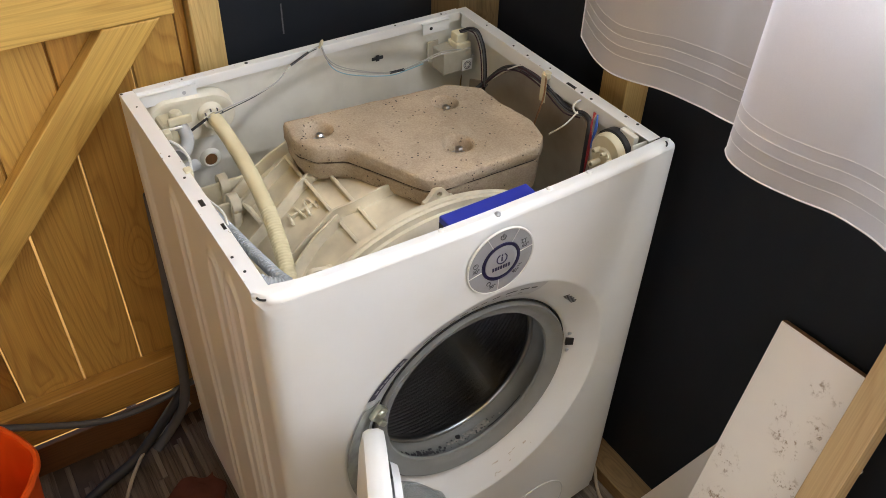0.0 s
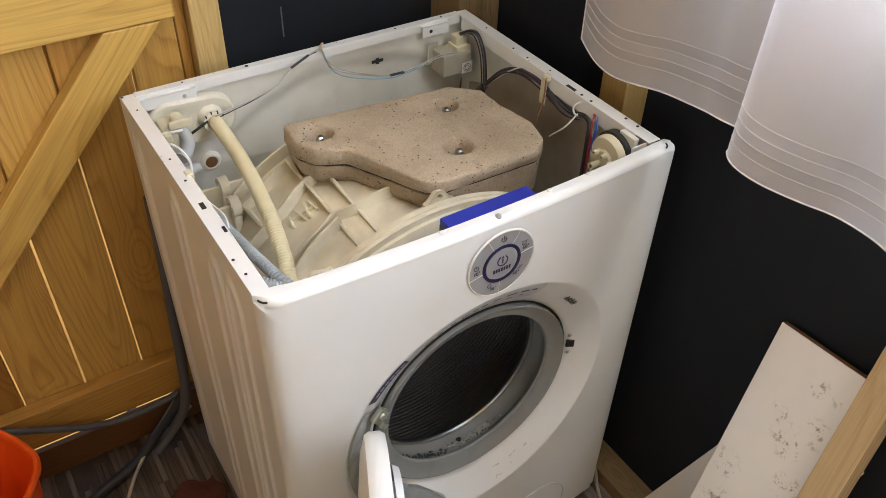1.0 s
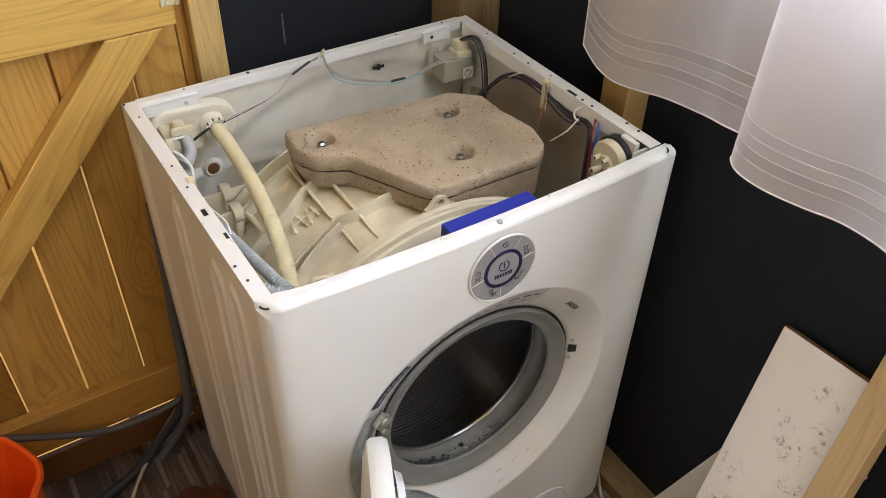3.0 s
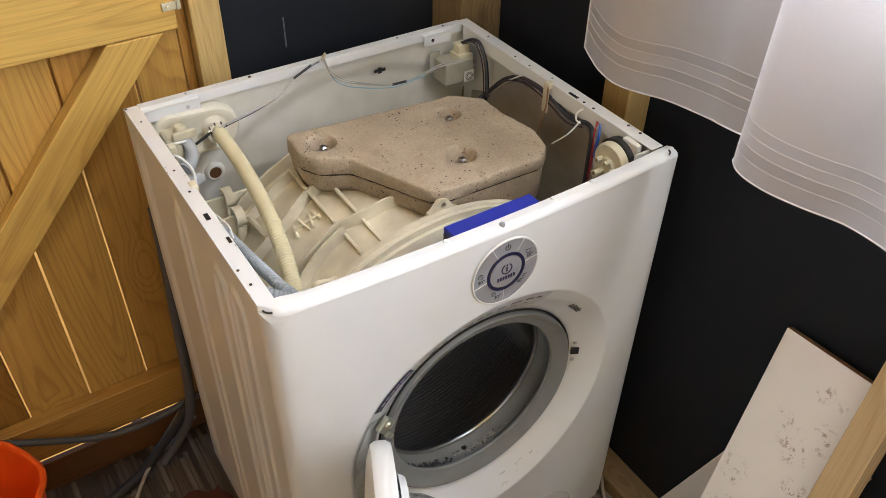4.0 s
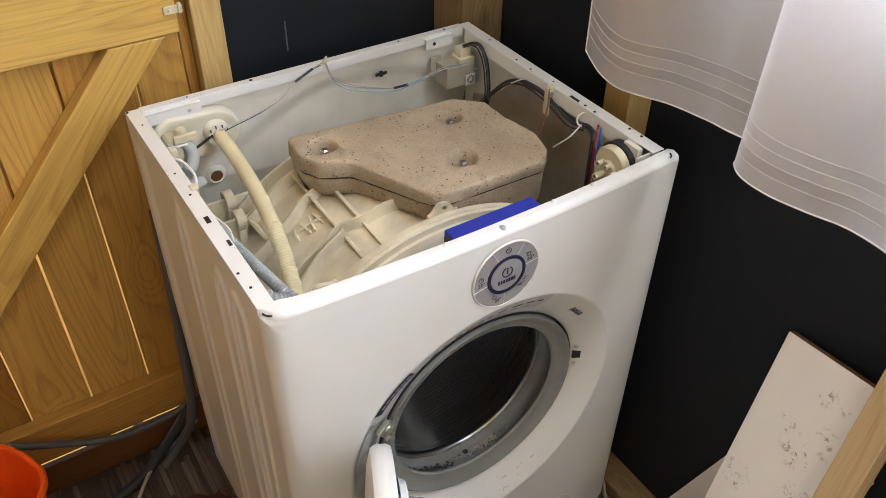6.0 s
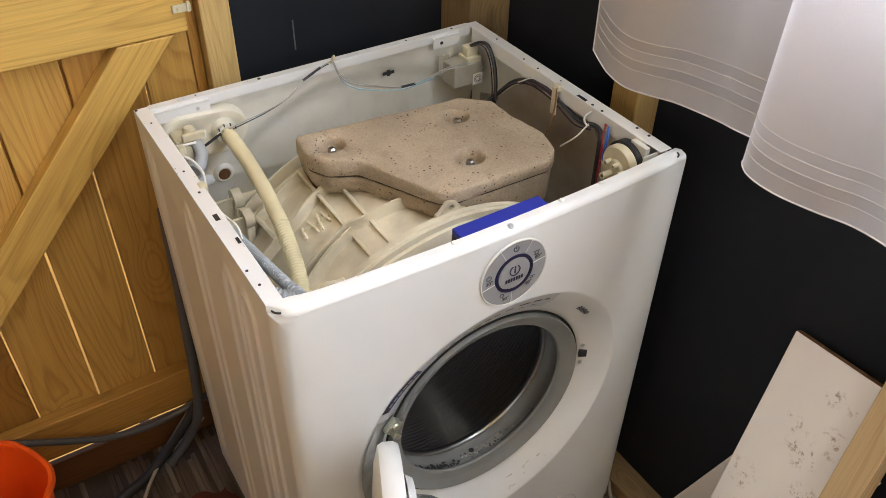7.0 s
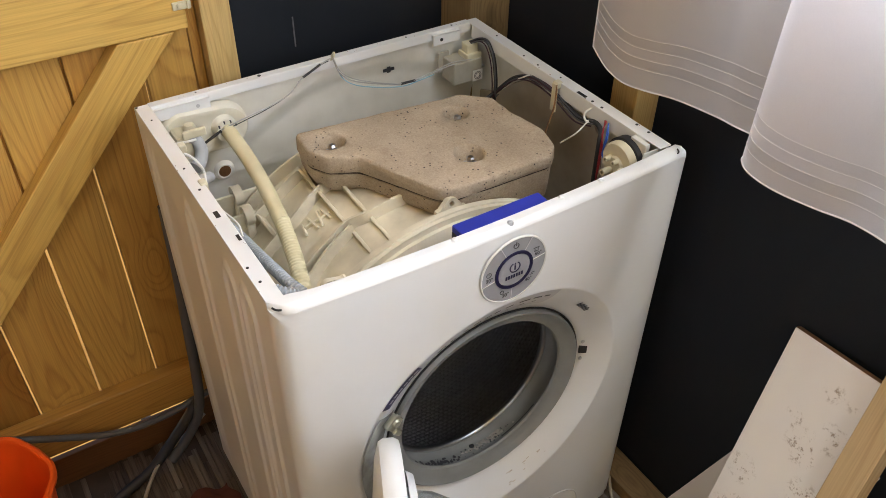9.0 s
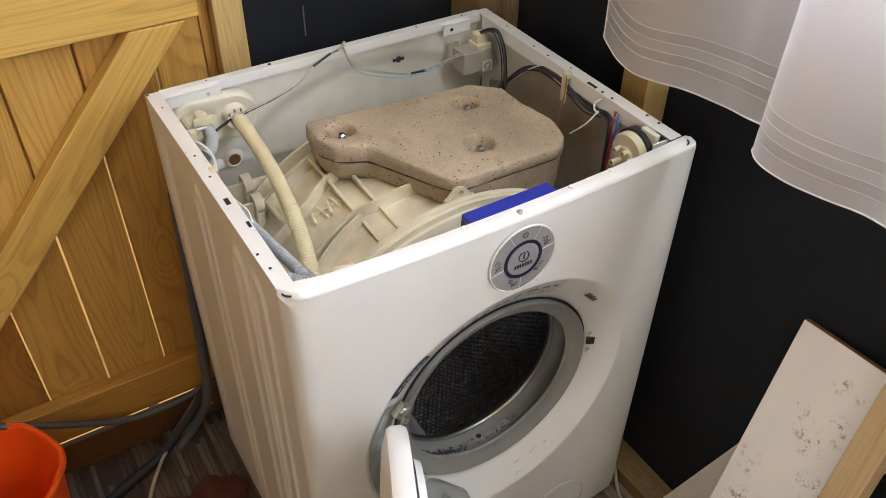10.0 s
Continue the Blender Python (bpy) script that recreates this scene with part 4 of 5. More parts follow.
door.matrix_basis = pose(0.108, -0.016, CZ, 0, 0, -115)
# latch opening with its screws
slot = part("latch_slot", box((-0.0065, -0.0006, -0.0075), (0.0065, 0.004, 0.0075), 0.0008), BLACK, machine)
slot.matrix_basis = pose(0.4850, 0.0152, 0.485, 0, 0, -28)
for z in (0.4655, 0.5035):
    part("latch_screw", lathe([(0, -0.001), (0.003, -0.0006), (0.0035, 0.0022)], "y", 12, (0.4835, 0.0155, z)), SILVER, machine)
def surround(a0, a1, r0, r1, lift=0.0004):
    """A thin strip that follows the dished surround."""
    prof = DISH + ((RO, 0.0, 1.0),)
    bm = bmesh.new()
    rows = []
    n = max(2, int(abs(a1 - a0) / 2.5))
    for i in range(n + 1):
        a = radians(a0 + (a1 - a0) * i / n)
        c, s = math.cos(a), math.sin(a)
        edge = face_y(*ring_at(RO, a))
        row = []
        for k in range(5):
            r = r0 + (r1 - r0) * k / 4
            y = 0
            for (ra, ya, ka), (rb, yb, kb) in zip(prof, prof[1:]):
                if ra <= r <= rb + 1e-9:
                    u = (r - ra) / (rb - ra)
                    y = (ya + edge * ka) * (1 - u) + (yb + edge * kb) * u
            x, z = ring_at(r, a)
            row.append(bm.verts.new((x, y - lift - 0.0006, z)))
        rows.append(row)
    for a, b in zip(rows, rows[1:]):
        for j in range(4):
            bm.faces.new((a[j], a[j + 1], b[j + 1], b[j]))
    return bm


# scuffs and drips on the lower surround
rnd = random.Random(21)
for k in range(11):
    a = rnd.uniform(276, 306)
    r = rnd.uniform(0.196, 0.217)
    part("scuff", surround(a, a + rnd.uniform(0.4, 2.0), r, r + rnd.uniform(0.0006, 0.0022), 0.0002), STAIN, machine)
# filter flap in the lower corner: the groove of its rounded outline
pts = [(0.44 + 0.075 * math.cos(radians(a)), 0, 0.075 + 0.075 * math.sin(radians(a))) for a in range(170, -40, -10)]
pts = [(x, face_y(x, z) - 0.0001, z) for x, y, z in pts]
part("filter_flap_edge", tube(pts, 0.0011, 3, 6), PALEPRINT, machine)


# ---- round control plate ----
def tilt_frame(x, z):
    """Places flat things on the bulged front: local x to the right, y up, z outwards."""
    slope = (face_y(x + 0.01, z) - face_y(x - 0.01, z)) / 0.02
    ex = Vector((1, slope, 0)).normalized()
    ez = Vector((0, 0, 1))
    ey = ez.cross(ex)
    return Matrix(((ex.x, ez.x, -ey.x, x), (ex.y, ez.y, -ey.y, face_y(x, z)), (ex.z, ez.z, -ey.z, z), (0, 0, 0, 1)))


PLATE = tilt_frame(0.306, 0.758)
plate = part("control_plate", lathe([(0, 0.0018), (0.0485, 0.0018), (0.0492, 0.0012)], "z", 72), PLATEGREY, machine, "round silver control plate with a navy ring", 40)
plate.matrix_basis = PLATE


def on_plate(name, bm, mat, label=""):
    return part(name, bm, mat, plate, label)


on_plate("plate_rim", lathe([(0.0485, 0.0005), (0.0488, 0.0026), (0.0502, 0.0028), (0.0512, 0.0005)], "z", 72), STICKER)
on_plate("ring", lathe([(0.0245, 0.0019), (0.0248, 0.003), (0.0288, 0.003), (0.0291, 0.0019)], "z", 64), NAVY, "navy ring")
on_plate("button", lathe([(0, 0.0034), (0.02, 0.0032), (0.0238, 0.0026), (0.0243, 0.0019)], "z", 56), PLATEGREY)
for a, pale in ((8, 1), (60, 0), (118, 0), (192, 1), (268, 0)):
    bm = box((0.0295, -0.0005, 0.0018), (0.0485, 0.0005, 0.0024))
    bmesh.ops.rotate(bm, verts=bm.verts[:], cent=(0, 0, 0), matrix=Matrix.Rotation(radians(a), 3, "Z"))
    on_plate("divider", bm, STICKER if pale else PALEPRINT)


def arc_strip(r0, r1, a0, a1, z0, z1, n=18):
    return lathe([(r0, z0), (r0, z1), (r1, z1), (r1, z0)], "z", n, (0, 0, 0), False, (radians(a0), radians(a1)))


def shift(bm, x, y):
    bmesh.ops.translate(bm, verts=bm.verts[:], vec=(x, y, 0))
    return bm


# emblem: a broken ring with a stroke and dot, and plain bars below it
bm = shift(arc_strip(0.0068, 0.0083, 115, 425, 0.0033, 0.0039), 0, 0.0055)
box((-0.0009, 0.0015, 0.0033), (0.0009, 0.0085, 0.0039), bm=bm)
box((-0.0009, 0.0098, 0.0033), (0.0009, 0.0122, 0.0039), bm=bm)
on_plate("emblem", bm, NAVY)
for k in range(7):
    on_plate("emblem_bar", box((-0.0135 + k * 0.004, -0.0115, 0.0031), (-0.0108 + k * 0.004, -0.0058, 0.0036)), NAVY)
# power sign
bm = shift(arc_strip(0.0033, 0.0043, 120, 420, 0.0018, 0.0024), 0.0005, 0.0385)
box((0.0, 0.0385, 0.0018), (0.001, 0.044, 0.0024), bm=bm)
on_plate("power_sign", bm, PRINT)
# small programme pictures: a clock, a shirt, two drops
bm = shift(arc_strip(0.0032, 0.0039, 0, 360, 0.0018, 0.0023), -0.0385, 0.008)
box((-0.0388, 0.008, 0.0018), (-0.0382, 0.0105, 0.0023), bm=bm)
on_plate("programme_sign", bm, PRINT)
bm = box((0.030, 0.016, 0.0018), (0.0365, 0.0168, 0.0023))
box((0.0285, 0.0215, 0.0018), (0.0378, 0.0222, 0.0023), bm=bm)
box((0.0305, 0.016, 0.0018), (0.0311, 0.0205, 0.0023), bm=bm)
box((0.0355, 0.016, 0.0018), (0.0361, 0.0205, 0.0023), bm=bm)
on_plate("programme_sign", bm, PRINT)
bm = shift(arc_strip(0.0025, 0.0032, 0, 360, 0.0018, 0.0023), -0.0165, -0.031)
on_plate("programme_sign", bm, PRINT)
bm = box((0.0285, -0.018, 0.0018), (0.034, -0.0174, 0.0023))
box((0.0265, -0.0205, 0.0018), (0.0315, -0.0199, 0.0023), bm=bm)
on_plate("programme_sign", bm, PRINT)


def text(body, size, parent, m, mat):
    cu = bpy.data.curves.new("text", "FONT")
    cu.body, cu.size, cu.extrude = body, size, 0.0002
    cu.align_x, cu.align_y = "CENTER", "CENTER"
    tmp = new("tmp", cu)
    me = bpy.data.meshes.new_from_object(tmp.evaluated_get(bpy.context.evaluated_depsgraph_get()))
    bpy.data.objects.remove(tmp)
    ob = new("writing", me)
    me.materials.clear()
    me.materials.append(mat)
    ob.parent, ob.matrix_basis = parent, m
    return ob


for body, x, y in (("30°", -0.0375, -0.001), ("60°", 0.0365, 0.0115), ("40°", 0.0245, -0.0265), ("30°", -0.0105, -0.038)):
    text(body, 0.0078, plate, pose(x, y, 0.0021), PRINT)


part("printed_strip", surround(66, 123, 0.188, 0.2252), PALEPRINT, machine, "grey printed programme strip", 60)
part("printed_strip", surround(126.5, 146, 0.2095, 0.2252), NAVY, machine, "navy printed strip", 60)
rnd = random.Random(8)
a = 69.0
while a < 121:
    w = rnd.uniform(2.0, 5.0)
    part("print_bar", surround(a, a + w, 0.211, 0.2145, 0.0008), PRINT, machine)
    if rnd.random() < 0.6:
        part("print_bar", surround(a + 0.4, a + w * 0.6, 0.199, 0.202, 0.0008), PRINT, machine)
    a += w + rnd.uniform(1.0, 3.5)
for k in range(6):
    part("print_bar", surround(127.6 + k * 2.7, 129.6 + k * 2.7, 0.2155, 0.2195, 0.0008), PALEPRINT, machine)
for k in range(8):
    part("print_bar", surround(37.0 + k * 1.1, 37.7 + k * 1.1, 0.197, 0.204 + 0.002 * (k % 2), 0.0005), PRINT, machine)

# curved hinge cover beside the porthole, with a greasy bracket at its upper end
part("hinge_cover", surround(150, 207, 0.183, 0.2205, 0.0012), HINGE, machine, "smoky grey plastic hinge cover", 60)
bm = box((-0.012, -0.006, -0.009), (0.012, 0.004, 0.009), 0.003)
add(bm, lathe([(0, -0.0095), (0.005, -0.009), (0.0062, -0.006)], "y", 14, (0.003, 0, 0.001)))
box((-0.014, -0.009, -0.022), (-0.004, 0.0, -0.008), 0.003, bm=bm)
hinge = part("hinge", bm, GREASE, machine, "greasy metal door hinge", 40)
ha = radians(151)
hinge.matrix_basis = pose(CX + 0.2 * math.cos(ha), face_y(CX + RO * math.cos(ha), 0.58) + 0.003, CZ + 0.2 * math.sin(ha), 0, -40, 6)

# ---- fittings inside the cabinet ----
# water inlet housing on the back panel
bm = bmesh.new()
rows = []
for k in range(28):
    a = 2 * math.pi * k / 28
    cx = 0.117 if math.cos(a) > 0 else 0.062
    rows.append([bm.verts.new((cx + r * math.cos(a), y, 0.768 + 0.95 * r * math.sin(a) + 0.1 * (0.09 - cx))) for r, y in ((0.0415, 0.494), (0.0405, 0.478), (0.037, 0.4735), (0.031, 0.4735), (0.029, 0.475), (0.0, 0.475))])
for r0, r1 in zip(rows, rows[1:] + rows[:1]):
    for j in range(5):
        bm.faces.new((r0[j], r0[j + 1], r1[j + 1], r1[j]))
bmesh.ops.remove_doubles(bm, verts=bm.verts[:], dist=1e-6)
part("inlet_plate", bm, IVORYPALE, machine, "rounded cream plastic plate at the back", 40)
part("hose_collar", lathe([(0.0118, -0.02), (0.0165, -0.02), (0.0172, -0.014), (0.0155, -0.011), (0.0195, -0.003), (0.02, 0.004)], "y", 32, (0.117, 0.476, 0.77)), IVORYPALE, machine, "", 40)
for k in range(5):
    a = radians(30 + k * 36)
    part("collar_notch", box((0.117 + 0.0158 * math.cos(a) - 0.001, 0.4555, 0.77 + 0.0158 * math.sin(a) - 0.002), (0.117 + 0.0158 * math.cos(a) + 0.001, 0.4585, 0.77 + 0.0158 * math.sin(a) + 0.002)), PRINT, machine)
HOSE_LINE = ((0.117, 0.478, 0.770), (0.119, 0.45, 0.767), (0.123, 0.40, 0.752), (0.123, 0.34, 0.735), (0.118, 0.275, 0.718), (0.109, 0.219, 0.70), (0.098, 0.171, 0.683), (0.088, 0.13, 0.655), (0.085, 0.11, 0.60))
part("drain_hose", tube(HOSE_LINE[:5], 0.0114, 8, 18), HOSE, machine, "beige rubber hose", 60)
part("drain_hose", tube(HOSE_LINE[4:], 0.0117, 8, 18, 0.00055, 0.0046), HOSE, machine, "ribbed lower end of the beige hose", 30)
# inlet valve
valve = part("inlet_valve", box((0.035, 0.44, 0.752), (0.073, 0.478, 0.79), 0.006), IVORY, machine, "ivory plastic inlet valve")
part("valve_cap", lathe([(0, 0.008), (0.007, 0.007), (0.01, 0.002), (0.01, -0.01)], "z", 18, (0.062, 0.458, 0.792)), IVORY, valve, "", 40)
part("valve_ear", box((0.045, 0.436, 0.787), (0.08, 0.442, 0.80), 0.002), IVORY, valve)
part("coil", box((0.028, 0.42, 0.75), (0.04, 0.442, 0.782), 0.002), PRINT, valve, "dark coil")
part("terminal", box((0.026, 0.385, 0.80), (0.036, 0.397, 0.812), 0.002), IVORY, valve)
part("valve_tube", tube(((0.056, 0.447, 0.785), (0.064, 0.445, 0.779), (0.067, 0.436, 0.765), (0.06, 0.424, 0.755), (0.048, 0.415, 0.752)), 0.0095, 8, 14), ELBOW, machine, "grey elbow hose", 60)
part("valve_tube", tube(((0.064, 0.405, 0.737), (0.054, 0.397, 0.741), (0.042, 0.385, 0.745), (0.028, 0.372, 0.748)), 0.0085, 8, 14), ELBOW, machine, "grey elbow hose", 60)
part("grey_hose", tube(((0.014, 0.36, 0.70), (0.022, 0.33, 0.732), (0.030, 0.30, 0.75), (0.036, 0.26, 0.758), (0.041, 0.21, 0.764), (0.044, 0.16, 0.771), (0.047, 0.12, 0.777), (0.05, 0.08, 0.783), (0.062, 0.05, 0.775), (0.075, 0.04, 0.74)), 0.0076, 8, 14, 0.0012, 0.0045), GREYHOSE, machine, "grey corrugated hose", 30)
part("grey_hose", tube(((0.02, 0.058, 0.805), (0.03, 0.048, 0.803), (0.045, 0.045, 0.795)), 0.0085, 6, 12, 0.0012, 0.0045), GREYHOSE, machine, "", 30)
part("clip", box((0.015, 0.262, H - 0.012), (0.025, 0.276, H + 0.002), 0.002), IVORY, machine, "ivory cable clip")
part("white_tube", tube(((0.024, 0.395, 0.80), (0.04, 0.385, 0.79), (0.048, 0.37, 0.775), (0.044, 0.355, 0.76)), 0.002, 6, 8), WHITEWIRE, machine)
part("white_tube", tube(((0.028, 0.44, 0.785), (0.045, 0.43, 0.789), (0.062, 0.432, 0.787)), 0.0018, 6, 8), WHITEWIRE, machine)

part("white_tube", tube(((0.022, 0.27, 0.80), (0.034, 0.25, 0.785), (0.042, 0.225, 0.779), (0.04, 0.205, 0.772)), 0.0013, 6, 8), WHITEWIRE, machine)
part("wire", tube(((0.02, 0.275, 0.805), (0.03, 0.24, 0.79), (0.034, 0.21, 0.782)), 0.001, 6, 6), PRINT, machine)

# wires slung along the back
WIRE_L = ((0.077, 0.457, 0.76), (0.107, 0.456, 0.775), (0.144, 0.454, 0.785), (0.182, 0.457, 0.79), (0.222, 0.461, 0.80), (0.253, 0.473, 0.815), (0.287, 0.48, 0.825), (0.311, 0.487, 0.828))
part("wire", tube(WIRE_L, 0.001, 8, 6), GREYWIRE, machine)
part("wire", tube([(x, y + 0.001, z - 0.0024 - 0.002 * math.sin(i)) for i, (x, y, z) in enumerate(WIRE_L)], 0.0008, 8, 6), PRINT, machine)
part("sleeve", tube(WIRE_L[:2], 0.002, 6, 8), BLACK, machine)
part("sleeve", tube(WIRE_L[5:7], 0.0019, 6, 8), BLACK, machine)
WIRE_R = ((0.311, 0.485, 0.828), (0.31, 0.46, 0.813), (0.328, 0.45, 0.799), (0.373, 0.45, 0.781), (0.418, 0.455, 0.766), (0.445, 0.455, 0.765), (0.479, 0.455, 0.768), (0.515, 0.45, 0.777), (0.562, 0.45, 0.771), (0.582, 0.45, 0.757))
part("wire", tube(WIRE_R, 0.0011, 8, 6), GREYWIRE, machine)
part("wire", tube([(x, y - 0.001, z + 0.0026 + 0.002 * math.sin(i * 1.1)) for i, (x, y, z) in enumerate(WIRE_R)], 0.0009, 8, 6), GREYWIRE, machine)
part("wire", tube([(x + 0.002, y - 0.002, z - 0.004 - 0.003 * math.sin(i * 0.8)) for i, (x, y, z) in enumerate(WIRE_R[:7])], 0.001, 8, 6), TEALWIRE, machine)
part("sleeve", tube(WIRE_R[4:6], 0.0022, 6, 8), BLACK, machine)
part("wire_tie", tube(((0.308, 0.487, 0.824), (0.312, 0.482, 0.832), (0.316, 0.489, 0.834), (0.313, 0.493, 0.826)), 0.0018, 5, 6), IVORY, machine)

# mains filter box with its plug
mains = part("mains_filter", box((0.518, 0.446, 0.737), (0.575, 0.486, 0.777), 0.002), SHADEDBOX, machine, "grey-beige mains filter box with a paper label")
part("filter_bracket", box((0.508, 0.482, 0.748), (0.53, 0.485, 0.786), 0.001), SHADEDBOX, mains)
part("plug", box((0.549, 0.455, 0.77), (0.572, 0.474, 0.802), 0.002), IVORY, mains, "ivory plug")
part("plug_shoulder", box((0.546, 0.449, 0.764), (0.576, 0.479, 0.786), 0.002), IVORY, mains)
lab = part("label", box((0.553, 0.4408, 0.739), (0.573, 0.4418, 0.759)), STICKER, mains, "small paper label")
for r in (0.0066, 0.004):
    part("label_ring", lathe([(r, 0.0), (r + 0.0008, 0.0), (r + 0.0008, 0.0004), (r, 0.0004)], "y", 20, (0.563, 0.4403, 0.749), True), PRINT, lab)

# wiring loom along the far side panel
part("loom", tube(((0.562, 0.465, 0.80), (0.57, 0.445, 0.812), (0.572, 0.425, 0.812), (0.572, 0.408, 0.79), (0.572, 0.40, 0.755), (0.572, 0.40, 0.73), (0.565, 0.395, 0.71)), 0.0034, 8, 10), BLACK, machine, "black taped wiring loom", 60)
part("loom", tube(((0.55, 0.40, 0.722), (0.572, 0.395, 0.737), (0.574, 0.353, 0.779), (0.574, 0.31, 0.802)), 0.0036, 8, 10), BLACK, machine, "", 60)
part("loom", tube(((0.574, 0.31, 0.802), (0.574, 0.267, 0.805), (0.574, 0.235, 0.80)), 0.005, 8, 10), MAROON, machine, "dark maroon taped loom", 60)
part("loom", tube(((0.574, 0.235, 0.80), (0.574, 0.184, 0.79), (0.573, 0.153, 0.80), (0.568, 0.133, 0.798), (0.56, 0.124, 0.785), (0.558, 0.122, 0.758), (0.556, 0.12, 0.70)), 0.0038, 8, 10), BLACK, machine, "", 60)
for (dx, dy, dz), m in (((-0.004, -0.005, 0.001), GREYPIPE), ((-0.005, 0.003, -0.003), MAROON), ((-0.003, -0.002, 0.004), PRINT)):
    part("wire", tube([(x + dx, y + dy, z + dz) for x, y, z in ((0.562, 0.465, 0.80), (0.57, 0.445, 0.812), (0.572, 0.425, 0.812), (0.572, 0.408, 0.79), (0.572, 0.40, 0.755), (0.57, 0.395, 0.73), (0.572, 0.39, 0.735))], 0.0012, 8, 6), m, machine)
    part("wire", tube([(x + dx, y + dy * 0.5, z + dz * 1.3) for x, y, z in ((0.572, 0.395, 0.735), (0.574, 0.353, 0.778), (0.574, 0.31, 0.80), (0.574, 0.267, 0.803), (0.574, 0.235, 0.798), (0.574, 0.19, 0.787), (0.573, 0.153, 0.797))], 0.0012, 8, 6), m, machine)
# grey damping mat bonded to the far side panel
MAT_TOP = ((0.05, 0.62), (0.143, 0.69), (0.150, 0.755), (0.168, 0.78), (0.20, 0.783), (0.248, 0.779), (0.29, 0.78), (0.33, 0.786), (0.372, 0.759), (0.416, 0.72), (0.47, 0.70))
bm = bmesh.new()
mat_rows = []
for k in range(57):
    y = 0.05 + 0.42 * k / 56
    h = float(np.interp(y, [p[0] for p in MAT_TOP], [p[1] for p in MAT_TOP]))
    mat_rows.append([bm.verts.new(p) for p in ((W - 0.0016, y, 0.12), (W - 0.0045, y, 0.12), (W - 0.0045, y, h - 0.0015), (W - 0.0016, y, h))])
for a, b in zip(mat_rows, mat_rows[1:]):
    for j in range(3):
        bm.faces.new((a[j], a[j + 1], b[j + 1], b[j]))
part("damping_mat", bm, DAMP, machine, "grey-brown damping mat with a scalloped upper edge", 40)
part("wire_tie", tube(((0.572, 0.34, 0.785), (0.566, 0.325, 0.795), (0.57, 0.31, 0.806), (0.576, 0.303, 0.806)), 0.0012, 6, 6), WHITEWIRE, machine)
part("wire_tie", tube(((0.57, 0.162, 0.799), (0.55, 0.164, 0.782), (0.54, 0.185, 0.757)), 0.0012, 6, 6), WHITEWIRE, machine)
part("wire_tie", tube(((0.575, 0.163, 0.818), (0.566, 0.168, 0.81), (0.566, 0.165, 0.799), (0.575, 0.157, 0.793)), 0.0016, 6, 6), WHITEWIRE, machine)
for k in range(3):
    part("wire", tube(((0.57, 0.129 - k * 0.002, 0.816), (0.561 - k * 0.001, 0.12, 0.803), (0.556, 0.116 - k * 0.002, 0.777), (0.551, 0.111, 0.733 - k * 0.01)), 0.0009, 8, 6), REDWIRE, machine)
for k in range(2):
    part("wire", tube(((0.57, 0.121, 0.815), (0.561, 0.113 - k * 0.003, 0.798), (0.556, 0.111, 0.775), (0.552 + k * 0.004, 0.099, 0.768)), 0.0012, 8, 6), BLUEWIRE, machine)
part("strap", box((0.5645, 0.233, 0.778), (0.5665, 0.246, 0.824), 0.0008), IVORY, machine, "ivory cable strap")
part("strap_head", box((0.566, 0.235, 0.816), (0.577, 0.247, 0.827), 0.002), IVORY, machine)
part("capillary", tube(((0.566, 0.236, 0.824), (0.556, 0.226, 0.795), (0.543, 0.224, 0.757), (0.535, 0.22, 0.72)), 0.0014, 8, 6), BROWN, machine)

# pressure switch
PS = (0.557, 0.07, 0.784)
switch = part("pressure_switch", lathe([(0, -0.012), (0.028, -0.012), (0.031, -0.008), (0.031, 0.0)], "x", 40, PS), IVORY, machine, "round ivory pressure switch with hose stubs", 40)
part("switch_back", lathe([(0.031, -0.001), (0.0345, 0.0), (0.0345, 0.013), (0.03, 0.016), (0, 0.016)], "x", 40, PS), BLACK, switch, "black rear shell", 40)
for dy, dz, r, ln in ((0.006, -0.012, 0.005, 0.02), (-0.008, -0.016, 0.0045, 0.018), (0.012, 0.004, 0.004, 0.012), (-0.004, 0.006, 0.0035, 0.012), (-0.014, -0.002, 0.003, 0.01)):
    part("hose_stub", lathe([(r * 0.5, -ln), (r, -ln), (r, 0)], "x", 14, (PS[0] - 0.012, PS[1] + dy, PS[2] + dz)), IVORY, switch, "", 40)
part("switch_boss", lathe([(0, -0.004), (0.013, -0.004), (0.015, 0)], "x", 24, (PS[0] - 0.012, PS[1], PS[2] - 0.004)), IVORY, switch, "", 40)
part("bracket", box((0.565, 0.04, 0.79), (0.5735, 0.07, H - 0.003), 0.001), INNER, machine)
part("corner_stay", box((0.55, 0.028, 0.79), (0.578, 0.03, H - 0.004), 0.001), INNER, machine)
part("bracket", box((0.548, 0.05, 0.752), (0.566, 0.064, 0.757), 0.002), IVORY, machine)
# blue module behind the front
module = part("control_module", box((0.262, 0.034, 0.70), (0.398, 0.061, 0.796), 0.002), BLUE, machine, "cobalt blue control module cover")
part("module_edge", box((0.2612, 0.036, 0.72), (0.2625, 0.059, 0.787)), PRINT, module)

# ---- curtains ----


